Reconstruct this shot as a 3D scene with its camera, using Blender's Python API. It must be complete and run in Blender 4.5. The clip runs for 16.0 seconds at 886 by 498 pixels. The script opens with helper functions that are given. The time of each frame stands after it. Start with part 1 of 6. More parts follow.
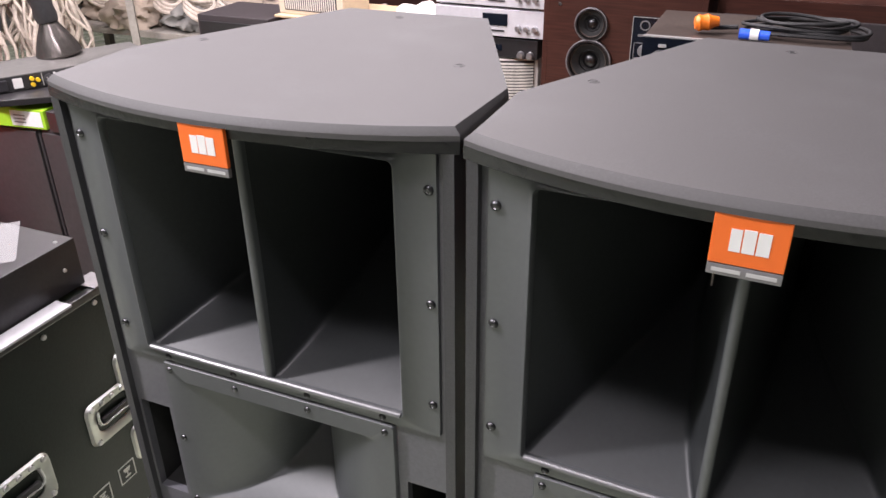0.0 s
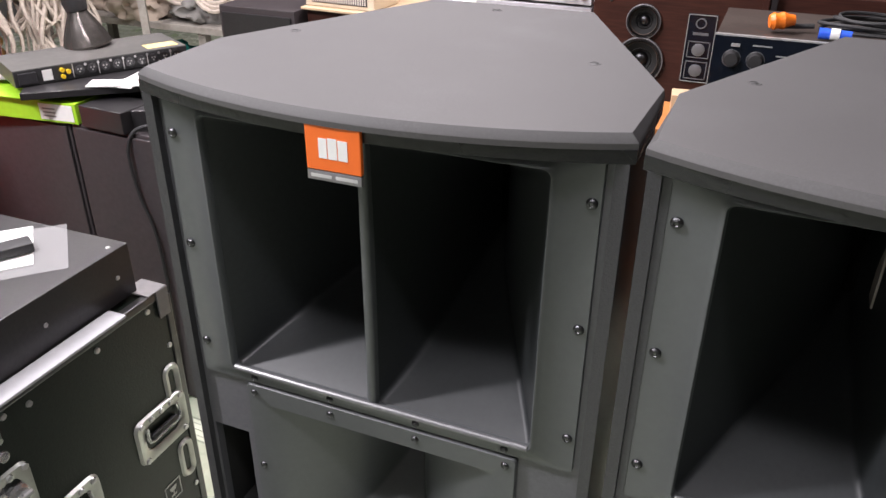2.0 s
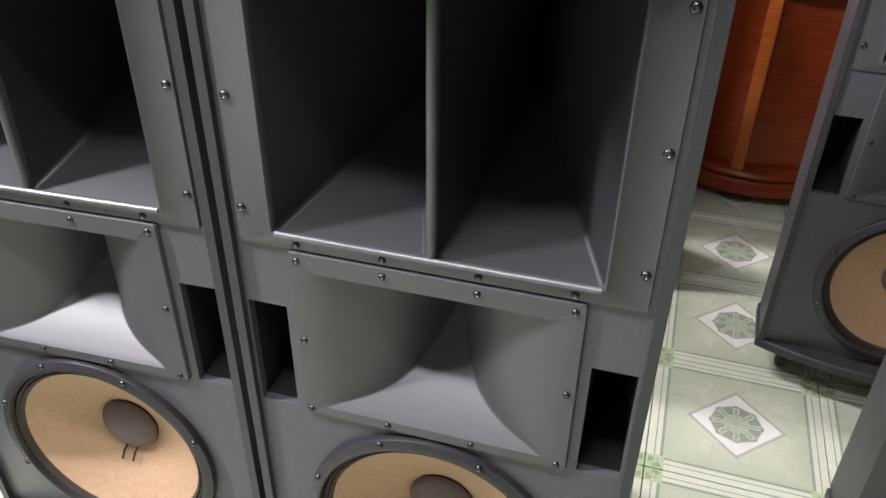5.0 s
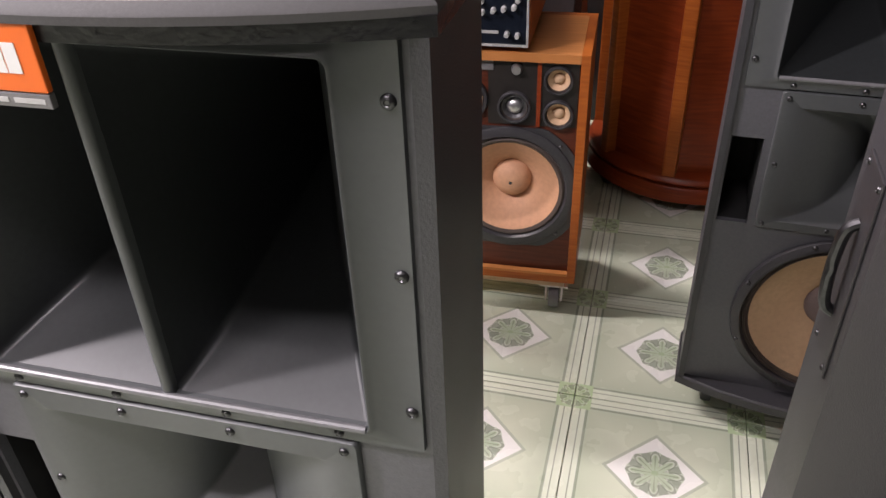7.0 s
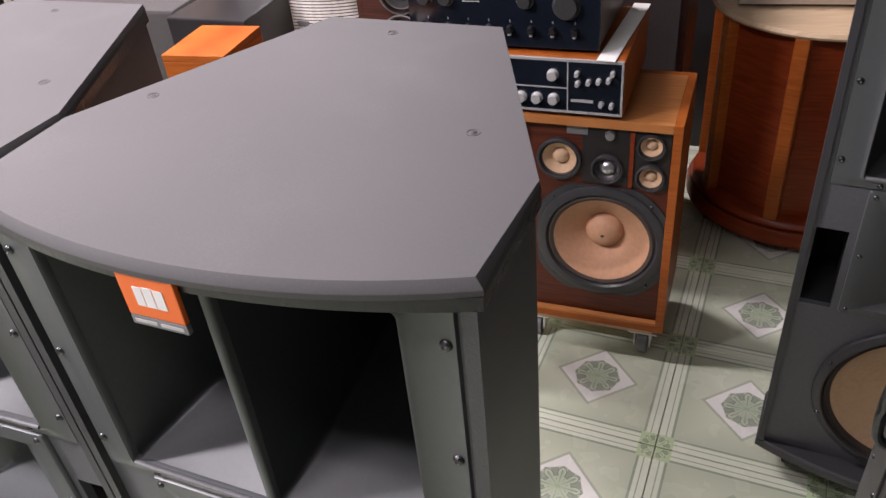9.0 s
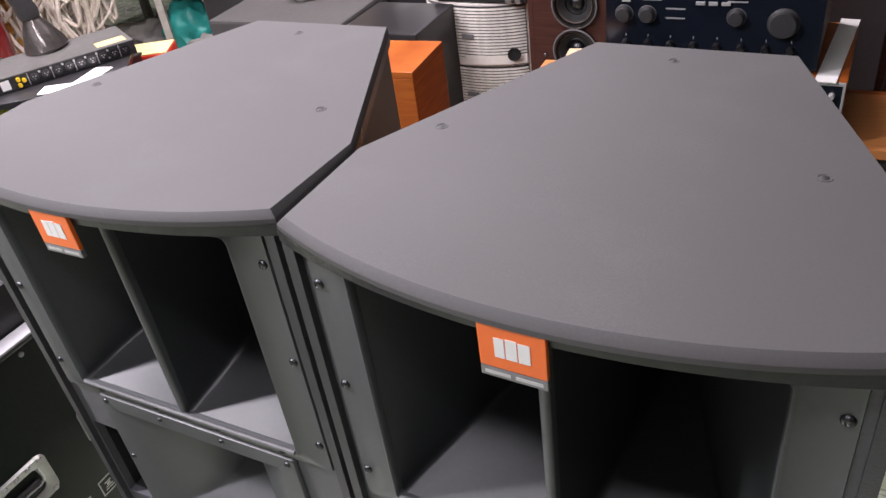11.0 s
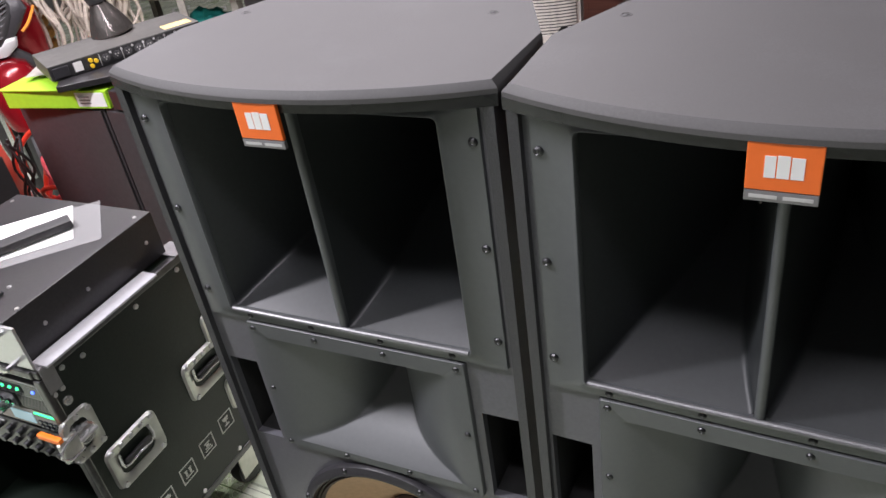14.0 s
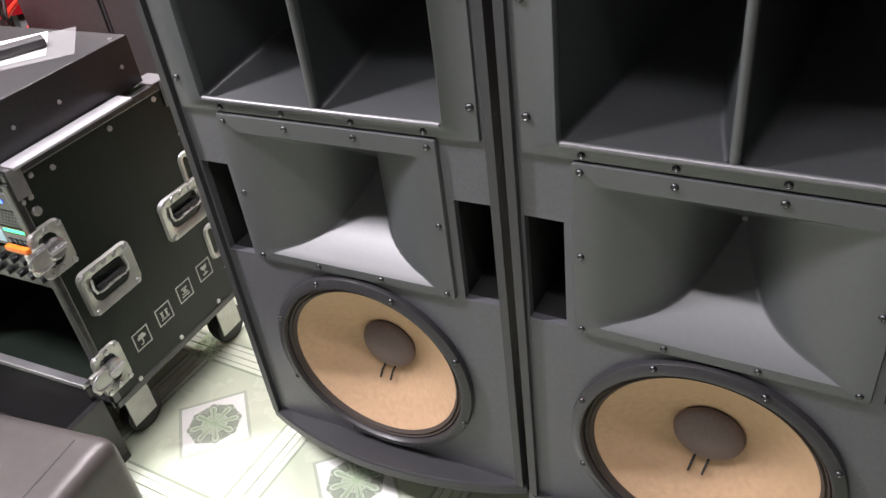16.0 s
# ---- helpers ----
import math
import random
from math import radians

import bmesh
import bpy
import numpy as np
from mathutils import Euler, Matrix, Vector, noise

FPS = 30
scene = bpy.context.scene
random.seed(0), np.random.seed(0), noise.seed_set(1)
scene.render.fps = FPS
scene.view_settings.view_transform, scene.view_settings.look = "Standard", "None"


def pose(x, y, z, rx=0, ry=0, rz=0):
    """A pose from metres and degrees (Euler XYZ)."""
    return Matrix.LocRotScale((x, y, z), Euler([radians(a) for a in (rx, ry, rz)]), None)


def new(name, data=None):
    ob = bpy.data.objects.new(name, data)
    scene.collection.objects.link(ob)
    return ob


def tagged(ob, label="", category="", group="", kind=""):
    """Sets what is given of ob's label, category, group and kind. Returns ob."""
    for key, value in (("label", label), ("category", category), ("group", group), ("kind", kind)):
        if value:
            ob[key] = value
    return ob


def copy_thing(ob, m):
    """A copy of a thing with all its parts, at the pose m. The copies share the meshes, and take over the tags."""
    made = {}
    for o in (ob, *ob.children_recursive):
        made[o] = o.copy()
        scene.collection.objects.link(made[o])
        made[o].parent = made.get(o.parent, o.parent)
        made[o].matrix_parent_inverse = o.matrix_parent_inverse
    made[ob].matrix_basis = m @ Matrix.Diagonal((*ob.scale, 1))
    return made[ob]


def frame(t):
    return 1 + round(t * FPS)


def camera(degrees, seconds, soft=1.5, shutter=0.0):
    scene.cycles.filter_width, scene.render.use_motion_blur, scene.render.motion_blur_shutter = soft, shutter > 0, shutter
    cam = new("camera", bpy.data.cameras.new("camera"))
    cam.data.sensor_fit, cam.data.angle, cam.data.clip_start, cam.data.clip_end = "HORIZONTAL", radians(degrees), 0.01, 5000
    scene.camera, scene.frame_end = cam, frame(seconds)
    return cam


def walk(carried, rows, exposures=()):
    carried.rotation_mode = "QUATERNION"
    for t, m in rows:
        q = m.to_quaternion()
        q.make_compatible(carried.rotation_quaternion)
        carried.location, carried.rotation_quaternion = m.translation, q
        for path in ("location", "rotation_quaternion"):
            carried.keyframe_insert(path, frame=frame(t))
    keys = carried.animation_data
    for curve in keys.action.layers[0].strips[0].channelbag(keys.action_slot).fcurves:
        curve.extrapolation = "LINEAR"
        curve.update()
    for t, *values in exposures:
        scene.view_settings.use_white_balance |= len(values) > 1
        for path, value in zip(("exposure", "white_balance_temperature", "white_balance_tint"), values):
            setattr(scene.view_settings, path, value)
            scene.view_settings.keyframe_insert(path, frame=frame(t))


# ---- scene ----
cam = camera(59.1, 16.0)
METRES, EYE, TILT, LEAN, TURN = 2.3, 1.571, 0.0, 0.0, 24.1
ROWS = [
    (0.0, 0.0, 0.0, 0.0, -0.33, -28.06, 0.61),
    (0.5, -0.0297, 0.0071, 0.0056, 0.31, -28.14, 1.18),
    (1.0, -0.055, 0.0211, 0.0041, 0.65, -27.93, 0.44),
    (1.5, -0.0735, 0.0384, -0.0062, 0.06, -28.46, -0.44),
    (2.0, -0.0786, 0.0442, -0.0109, -1.03, -28.34, -0.37),
    (2.5, -0.0741, 0.0414, -0.021, -1.74, -29.78, -0.87),
    (3.0, -0.0572, 0.0181, -0.0273, -1.98, -31.18, -0.67),
    (3.5, -0.0268, -0.0182, -0.0393, -2.07, -32.11, -1.71),
    (4.0, 0.0045, -0.0449, -0.0511, -3.84, -31.81, -2.89),
    (4.5, 0.0406, -0.0614, -0.0648, -6.83, -32.43, -2.0),
    (7.0, 0.2058, 0.013, -0.0594, -11.33, -34.08, 1.88),
    (7.5, 0.23, 0.0177, -0.0152, -6.44, -33.04, 3.64),
    (8.0, 0.2448, 0.0127, 0.0198, -4.9, -35.33, 4.1),
    (10.5, 0.1673, 0.0451, 0.0556, 0.93, -35.21, 6.52),
    (11.0, 0.1259, 0.0445, 0.0614, 2.89, -34.88, 6.93),
    (11.5, 0.0845, 0.0399, 0.0696, 5.11, -34.01, 8.36),
    (12.0, 0.0547, 0.0296, 0.0744, 5.93, -32.65, 10.72),
    (12.5, 0.0293, 0.0174, 0.069, 5.52, -31.96, 9.69),
    (13.0, 0.015, 0.0104, 0.0579, 4.39, -31.77, 8.64),
    (13.5, 0.0102, 0.0032, 0.0437, 2.65, -32.6, 8.47),
    (14.0, 0.0076, -0.0137, 0.0189, 0.95, -33.12, 7.77),
    (14.5, 0.0077, -0.0299, -0.0182, -0.19, -33.81, 6.12),
    (15.0, 0.0088, -0.0428, -0.0484, 0.7, -32.7, 5.88),
    (15.5, 0.0058, -0.0476, -0.0874, 2.16, -35.29, 5.12),
    (16.0, 0.0157, -0.0671, -0.0911, 2.12, -35.48, 6.47),
]
EXPOSURES = [(0.0, 0.1, 6500, 13), (1.0, -0.22, 6500, 12), (2.0, -0.15, 6450, 9), (3.0, 0.2, 6350, 9), (3.5, 0.36, 6300, 10), (4.5, 0.4, 6350, 10), (7.0, 0.42, 6700, 15), (8.0, 0.15, 6650, 16), (10.5, 0.0, 6350, 14), (12.5, -0.55, 6450, 13), (13.5, -0.5, 6400, 11), (14.5, 0.12, 6250, 9), (15.5, 0.3, 6380, 10), (16.0, 0.18, 6480, 11)]
walk(cam, [(t, pose(0, 0, EYE, TILT, LEAN, TURN) @ pose(METRES * x, METRES * y, METRES * z, 90 + pitch, roll, yaw)) for t, x, y, z, yaw, pitch, roll in ROWS], EXPOSURES)

# ---- world and lamps ----
world = bpy.data.worlds.new("world")
world.use_nodes = True
scene.world = world
wbg = world.node_tree.nodes["Background"]
wbg.inputs[0].default_value = (0.55, 0.6, 0.68, 1)
wbg.inputs[1].default_value = 0.05


def tube_light(x, y, z, length, turn, power, colour=(1.0, 0.905, 0.945)):
    d = bpy.data.lights.new("ceiling_tube_light", "AREA")
    d.shape, d.size, d.size_y = "RECTANGLE", length, 0.12
    d.energy, d.color = power, colour
    ob = new("ceiling_tube_light", d)
    ob.matrix_world = pose(x, y, z, 0, 0, turn)
    return ob


COOL = (0.985, 0.925, 0.985)
# Unseen lamps. First and fifth follow shadow lines; second and third are added fill.
TUBES = [(-2.3, -0.12, 3.1, 1.2, 28, 158, COOL), (-0.4, -0.05, 2.95, 1.2, 0, 29, COOL), (-0.9, -2.5, 2.95, 1.2, 0, 16),
         (-1.2, 2.9, 2.95, 1.2, 0, 72), (-1.6, 1.7, 2.95, 1.2, 0, 78), (-3.4, 2.4, 2.95, 1.2, 90, 52)]
for tl in TUBES:
    tube_light(*tl)


# ---- materials ----
class X:
    """A value in a node tree with arithmetic."""

    def __init__(self, nt, s):
        self.nt, self.s = nt, s

    def op(self, kind, *others):
        n = self.nt.nodes.new("ShaderNodeMath")
        n.operation = kind
        for i, o in enumerate((self, *others)):
            if isinstance(o, X):
                self.nt.links.new(o.s, n.inputs[i])
            else:
                n.inputs[i].default_value = o
        return X(self.nt, n.outputs[0])

    def __add__(self, o):
        return self.op("ADD", o)

    def __sub__(self, o):
        return self.op("SUBTRACT", o)

    def __mul__(self, o):
        return self.op("MULTIPLY", o)

    def absolute(self):
        return self.op("ABSOLUTE")

    def less(self, v):
        return self.op("LESS_THAN", v)

    def more(self, v):
        return self.op("GREATER_THAN", v)

    def least(self, v):
        return self.op("MINIMUM", v)

    def most(self, v):
        return self.op("MAXIMUM", v)


def mixed(nt, fac, a, b):
    n = nt.nodes.new("ShaderNodeMix")
    n.data_type = "RGBA"
    for sock, v in ((n.inputs["Factor"], fac), (n.inputs[6], a), (n.inputs[7], b)):
        if isinstance(v, X):
            nt.links.new(v.s, sock)
        elif isinstance(v, (tuple, float, int)):
            sock.default_value = (*v, 1) if isinstance(v, tuple) else v
        else:
            nt.links.new(v, sock)
    return n.outputs[2]


def noise_of(nt, scale, detail=3.0, stretch=None, coord="Object"):
    tc = nt.nodes.new("ShaderNodeTexCoord")
    src = tc.outputs[coord]
    if stretch:
        mp = nt.nodes.new("ShaderNodeMapping")
        mp.inputs["Scale"].default_value = stretch
        nt.links.new(src, mp.inputs["Vector"])
        src = mp.outputs[0]
    n = nt.nodes.new("ShaderNodeTexNoise")
    n.inputs["Scale"].default_value = scale
    n.inputs["Detail"].default_value = detail
    nt.links.new(src, n.inputs["Vector"])
    return X(nt, n.outputs["Fac"])


def ramp(nt, x, lo, hi):
    n = nt.nodes.new("ShaderNodeMapRange")
    n.inputs["From Min"].default_value, n.inputs["From Max"].default_value = lo, hi
    nt.links.new(x.s, n.inputs["Value"])
    return X(nt, n.outputs[0])


def bare(name):
    m = bpy.data.materials.new(name)
    m.use_nodes = True
    return m, m.node_tree, m.node_tree.nodes["Principled BSDF"]


def mat(name, colour, rough=0.5, metal=0.0, vary=0.25, grain=60.0, bump=0.0, bump_scale=None, wear=None, wear_amount=0.0, stretch=None, spec=0.5, blotch=3.0):
    """A surface with grain, larger blotches, fine relief and, if wanted, worn or dusty patches of another colour."""
    m, nt, p = bare(name)
    fine, broad = noise_of(nt, grain, 4.0, stretch), noise_of(nt, blotch, 3.0)
    dark = tuple(c * (1 - vary) for c in colour)
    light = tuple(min(1.0, c * (1 + vary)) for c in colour)
    f = ramp(nt, fine * 0.6 + broad * 0.4, 0.3, 0.7)
    col = mixed(nt, f, dark, light)
    if wear:
        w = ramp(nt, noise_of(nt, 7.0, 6.0) * 0.7 + fine * 0.3, 0.62 - 0.3 * wear_amount, 0.75)
        col = mixed(nt, w * wear_amount, col, wear)
    nt.links.new(col, p.inputs["Base Color"])
    p.inputs["Metallic"].default_value = metal
    p.inputs["Specular IOR Level"].default_value = spec
    r = broad * 0.25 + (rough - 0.125)
    nt.links.new(r.s, p.inputs["Roughness"])
    if bump:
        b = nt.nodes.new("ShaderNodeBump")
        b.inputs["Strength"].default_value = bump
        b.inputs["Distance"].default_value = 0.002
        nt.links.new(noise_of(nt, bump_scale or grain, 3.0, stretch).s, b.inputs["Height"])
        nt.links.new(b.outputs[0], p.inputs["Normal"])
    return m


def glowing(name, colour, strength):
    m, nt, p = bare(name)
    p.inputs["Base Color"].default_value = (*colour, 1)
    p.inputs["Emission Color"].default_value = (*colour, 1)
    p.inputs["Emission Strength"].default_value = strength
    return m


def clear(name, colour, rough, alpha):
    m, nt, p = bare(name)
    p.inputs["Base Color"].default_value = (*colour, 1)
    p.inputs["Roughness"].default_value = rough
    p.inputs["Alpha"].default_value = alpha
    return m


def tile_material(pitch, shift):
    """Pale green floor tile: ruled border, a white diamond with an eight-petalled flower, a flower on the corners."""
    m, nt, p = bare("patterned_floor_tile")
    tc = nt.nodes.new("ShaderNodeTexCoord")
    sp = nt.nodes.new("ShaderNodeSeparateXYZ")
    nt.links.new(tc.outputs["Object"], sp.inputs[0])
    u = (X(nt, sp.outputs[0]) * (1 / pitch) + shift).op("FLOORED_MODULO", 1.0) - 0.5
    v = (X(nt, sp.outputs[1]) * (1 / pitch) + shift).op("FLOORED_MODULO", 1.0) - 0.5
    au, av = u.absolute(), v.absolute()
    edge = au.most(av)
    soft = noise_of(nt, 9.0, 4.0)

    def flower(col, x, y, size, inside, pale, green, dark):
        ang = y.op("ARCTAN2", x) * 4.0
        rad = (x * x + y * y).op("SQRT")
        wave, gap = ang.op("COSINE").absolute(), ang.op("SINE").absolute()
        col = mixed(nt, rad.less(wave * size * 0.1 + size * 0.9) * inside, col, pale)
        col = mixed(nt, rad.less(wave * wave * size * 0.5 + size * 0.35) * inside * 0.6, col, green)
        col = mixed(nt, gap.more(0.72) * rad.more(size * 0.5) * rad.less(size * 0.93) * inside * 0.62, col, dark)
        col = mixed(nt, (rad - wave * size * 0.62 - size * 0.34).absolute().less(size * 0.06) * inside * 0.6, col, dark)
        col = mixed(nt, wave.more(0.985) * rad.less(size * 0.8) * inside * 0.5, col, dark)
        return mixed(nt, rad.less(size * 0.12) * inside * 0.7, col, green)

    field = mixed(nt, ramp(nt, edge, 0.12, 0.41), (0.68, 0.73, 0.57), (0.53, 0.60, 0.45))
    band = (edge.more(0.41))
    col = mixed(nt, band, field, (0.71, 0.77, 0.62))
    lines = (edge - 0.413).absolute().less(0.008).most((edge - 0.452).absolute().less(0.0035))
    col = mixed(nt, lines * 0.8, col, (0.25, 0.31, 0.22))
    dia = au + av
    col = mixed(nt, (dia - 0.272).absolute().less(0.016) * 0.6, col, (0.36, 0.42, 0.33))
    col = mixed(nt, dia.less(0.262), col, (0.86, 0.87, 0.82))
    everywhere = edge.more(-1.0)
    col = flower(col, u, v, 0.158, everywhere, (0.60, 0.66, 0.54), (0.36, 0.47, 0.29), (0.17, 0.21, 0.15))
    cu, cv = au * -1.0 + 0.5, av * -1.0 + 0.5
    corner = cu.most(cv).less(0.105)
    col = mixed(nt, corner, col, (0.50, 0.64, 0.38))
    col = flower(col, cu, cv, 0.1, corner, (0.66, 0.74, 0.55), (0.40, 0.56, 0.28), (0.15, 0.22, 0.10))
    col = mixed(nt, ramp(nt, soft, 0.5, 0.8) * 0.3, col, (0.36, 0.37, 0.30))
    nt.links.new(col, p.inputs["Base Color"])
    nt.links.new((soft * 0.25 + 0.14).s, p.inputs["Roughness"])
    return m


def wood(name, a, b, rough=0.4, along=(1, 1, 14)):
    """Streaked veneer; the grain runs across the stretched axis."""
    m, nt, p = bare(name)
    s1, s2 = noise_of(nt, 9.0, 6.0, along), noise_of(nt, 2.5, 3.0)
    col = mixed(nt, ramp(nt, s1 * 0.75 + s2 * 0.25, 0.32, 0.68), a, b)
    nt.links.new(col, p.inputs["Base Color"])
    nt.links.new((s2 * 0.2 + (rough - 0.1)).s, p.inputs["Roughness"])
    bp = nt.nodes.new("ShaderNodeBump")
    bp.inputs["Strength"].default_value, bp.inputs["Distance"].default_value = 0.15, 0.001
    nt.links.new(s1.s, bp.inputs["Height"])
    nt.links.new(bp.outputs[0], p.inputs["Normal"])
    p.inputs["Specular IOR Level"].default_value = 0.3
    return m


CAB = mat("textured_black_cabinet_paint", (0.042, 0.042, 0.046), 0.42, vary=0.2, grain=260, bump=0.35, bump_scale=420, wear=(0.075, 0.075, 0.08), wear_amount=0.2)
TOP = mat("scuffed_grey_black_top_paint", (0.085, 0.083, 0.083), 0.6, spec=0.3, vary=0.08, grain=420, bump=0.08, bump_scale=900, wear=(0.13, 0.13, 0.135), wear_amount=0.3)
BAFFLE = mat("slate_black_baffle_paint", (0.098, 0.098, 0.109), 0.4, vary=0.14, grain=200, bump=0.2, bump_scale=380)
HORN = mat("grey_black_fibreglass_horn", (0.073, 0.079, 0.081), 0.42, vary=0.08, grain=120, bump=0.02, bump_scale=240, spec=0.7)
HORN.node_tree.nodes["Principled BSDF"].inputs["IOR"].default_value = 1.5
# Cell grey, darker than HORN and lowered further to deepen the shade inside.
CELL = mat("dark_shaded_horn_cell", (0.026, 0.029, 0.030), 0.42, vary=0.15, grain=140, bump=0.012, bump_scale=240, spec=0.4)
# Chipped black; the shade of the gap below the lid is in the colour.
BLACKBAND = mat("chipped_black_gap_shade", (0.010, 0.010, 0.012), 0.28, vary=0.3, grain=90, bump=0.3, bump_scale=120, wear=(0.08, 0.08, 0.09), wear_amount=0.12)
# Paler than HORN: the lip's lamp highlight is put into the colour.
LIP = mat("highlight_pale_horn_lip", (0.14, 0.14, 0.145), 0.36, vary=0.25, grain=90, spec=0.8)
TAN = mat("pale_tan", (0.42, 0.38, 0.34), 0.55, vary=0.1)
GASKET = mat("black_cast_speaker_frame", (0.035, 0.034, 0.037), 0.38, grain=150, bump=0.15)
CONE = mat("tan_paper_cone", (0.56, 0.37, 0.225), 0.75, vary=0.12, grain=90, bump=0.12, bump_scale=150, wear=(0.40, 0.25, 0.13), wear_amount=0.35)
CAP = mat("dusty_mauve_brown_dust_cap", (0.165, 0.12, 0.115), 0.6, vary=0.2, grain=300, bump=0.25)
SURROUND = mat("dark_pleated_cloth_surround", (0.055, 0.04, 0.032), 0.7, grain=200, bump=0.2)
# Near black: paints the shade of deep openings; also the tower's black cones.
VOID = mat("black_cone_and_hole_shade", (0.012, 0.012, 0.012), 0.9, vary=0.3)
STEEL = mat("bright_screw_steel", (0.55, 0.55, 0.55), 0.28, 0.75, vary=0.15, grain=90)
DSTEEL = mat("blackened_screw_steel", (0.10, 0.10, 0.105), 0.36, 1.0, vary=0.25, grain=120)
ORANGE = mat("orange_badge_enamel", (0.85, 0.16, 0.02), 0.4, vary=0.05)
WHITE = mat("white_print", (0.8, 0.8, 0.78), 0.5, vary=0.04)
PRINT = mat("pale_grey_print", (0.5, 0.5, 0.49), 0.5, vary=0.1)
SILVER = mat("grey_silver_badge_strip", (0.20, 0.195, 0.20), 0.4, 0.3, vary=0.15)
RUBBER = mat("black_rubber", (0.025, 0.025, 0.026), 0.6, grain=120, bump=0.1)
PLATE_METAL = mat("galvanised_case_hardware", (0.66, 0.67, 0.62), 0.33, 0.55, vary=0.35, grain=40, bump=0.3, wear=(0.10, 0.10, 0.09), wear_amount=0.8)
ALU = mat("brushed_aluminium", (0.55, 0.55, 0.56), 0.34, 0.9, vary=0.1, grain=80, stretch=(1, 20, 20))
CASE = mat("black_laminated_case_panel", (0.009, 0.0135, 0.010), 0.34, vary=0.3, grain=140, bump=0.18, bump_scale=260, spec=0.35)
AMP = mat("black_powder_coated_sheet", (0.022, 0.021, 0.022), 0.34, vary=0.25, grain=160, wear=(0.05, 0.048, 0.046), wear_amount=0.25)
PAPER = mat("white_paper", (0.82, 0.81, 0.78), 0.7, vary=0.05)
TAPE = mat("pale_grey_foam_strip", (0.42, 0.42, 0.44), 0.8, vary=0.08)
BROWN = mat("dark_brown_vinyl", (0.047, 0.040, 0.042), 0.5, vary=0.2, grain=80, bump=0.1)
NEARBOX = mat("worn_taupe_laminate", (0.08, 0.071, 0.068), 0.36, vary=0.12, grain=60, wear=(0.12, 0.108, 0.104), wear_amount=0.3)
LIME = mat("lime_green_cardboard", (0.36, 0.66, 0.03), 0.5, vary=0.08)
TEAK = wood("orange_teak_veneer", (0.27, 0.060, 0.009), (0.42, 0.118, 0.019), 0.4)
TEAK_TOP = wood("honey_teak_veneer", (0.40, 0.15, 0.042), (0.52, 0.215, 0.07), 0.4, (1, 14, 1))
CHERRY = wood("red_cherry_veneer", (0.15, 0.021, 0.006), (0.27, 0.048, 0.011), 0.35)
DARKRED = wood("dark_red_baffle_veneer", (0.06, 0.015, 0.008), (0.12, 0.03, 0.014), 0.4)
WALNUT = wood("dark_walnut_veneer", (0.035, 0.014, 0.011), (0.075, 0.030, 0.022), 0.36)
SILVERPL = mat("polished_silver_trim_paint", (0.52, 0.52, 0.51), 0.28, 0.35, vary=0.06)
PINE = wood("pale_board", (0.50, 0.36, 0.22), (0.64, 0.48, 0.31), 0.5, (1, 14, 1))
RED = mat("red_metallic_paint", (0.2, 0.005, 0.010), 0.18, 0.3, vary=0.12, grain=300)
REDTOOL = mat("red_tool_enamel", (0.68, 0.05, 0.025), 0.38, vary=0.1, wear=(0.4, 0.08, 0.05), wear_amount=0.3)
CHROME = mat("chrome", (0.75, 0.75, 0.76), 0.12, 1.0, vary=0.08)
GLASSY = mat("headlamp_glass", (0.7, 0.73, 0.75), 0.12, 0.6, vary=0.35, grain=38, bump=1.0, bump_scale=30)
ROPE = mat("dusty_beige_rope", (0.56, 0.49, 0.42), 0.85, vary=0.25, grain=60, bump=0.5, bump_scale=120)
AMBER = mat("amber_hose", (0.62, 0.27, 0.05), 0.5, vary=0.2, grain=40)
TEAL = mat("teal_plastic_sack", (0.02, 0.25, 0.22), 0.45, vary=0.2, bump=0.6, bump_scale=14)
CREAM = mat("cream_painted_metal", (0.62, 0.54, 0.42), 0.45, vary=0.1)
WHITEPL = mat("ivory_white_plastic", (0.72, 0.68, 0.63), 0.4, vary=0.08)
FACE = mat("blue_black_glossy_fascia", (0.007, 0.010, 0.017), 0.2, vary=0.2)
BLUE = mat("blue_connector_plastic", (0.03, 0.12, 0.75), 0.35, vary=0.06)
ORANGEPL = mat("orange_plastic", (0.95, 0.22, 0.02), 0.4, vary=0.06)
PINKCONE = mat("salmon_paper_cone", (0.52, 0.28, 0.16), 0.7, vary=0.12, grain=90, bump=0.1)
WALLPAINT = mat("dusty_wall_paint", (0.14, 0.14, 0.13), 0.75, vary=0.15, grain=15, wear=(0.25, 0.23, 0.2), wear_amount=0.4)
CEILPAINT = mat("white_ceiling_paint", (0.28, 0.28, 0.28), 0.8, vary=0.06)
DUST = mat("dusty_grey_metal", (0.30, 0.28, 0.25), 0.6, vary=0.25, grain=30, bump=0.2)
CLEAR = clear("clear_plastic_sleeve", (0.9, 0.9, 0.9), 0.12, 0.1)
LED_G = glowing("green_led", (0.05, 0.9, 0.3), 2.0)
LED_B = glowing("blue_led", (0.1, 0.2, 1.0), 2.5)
LED_R = glowing("red_led", (1.0, 0.05, 0.03), 2.5)
LCD = glowing("pale_blue_display", (0.35, 0.5, 0.55), 0.6)


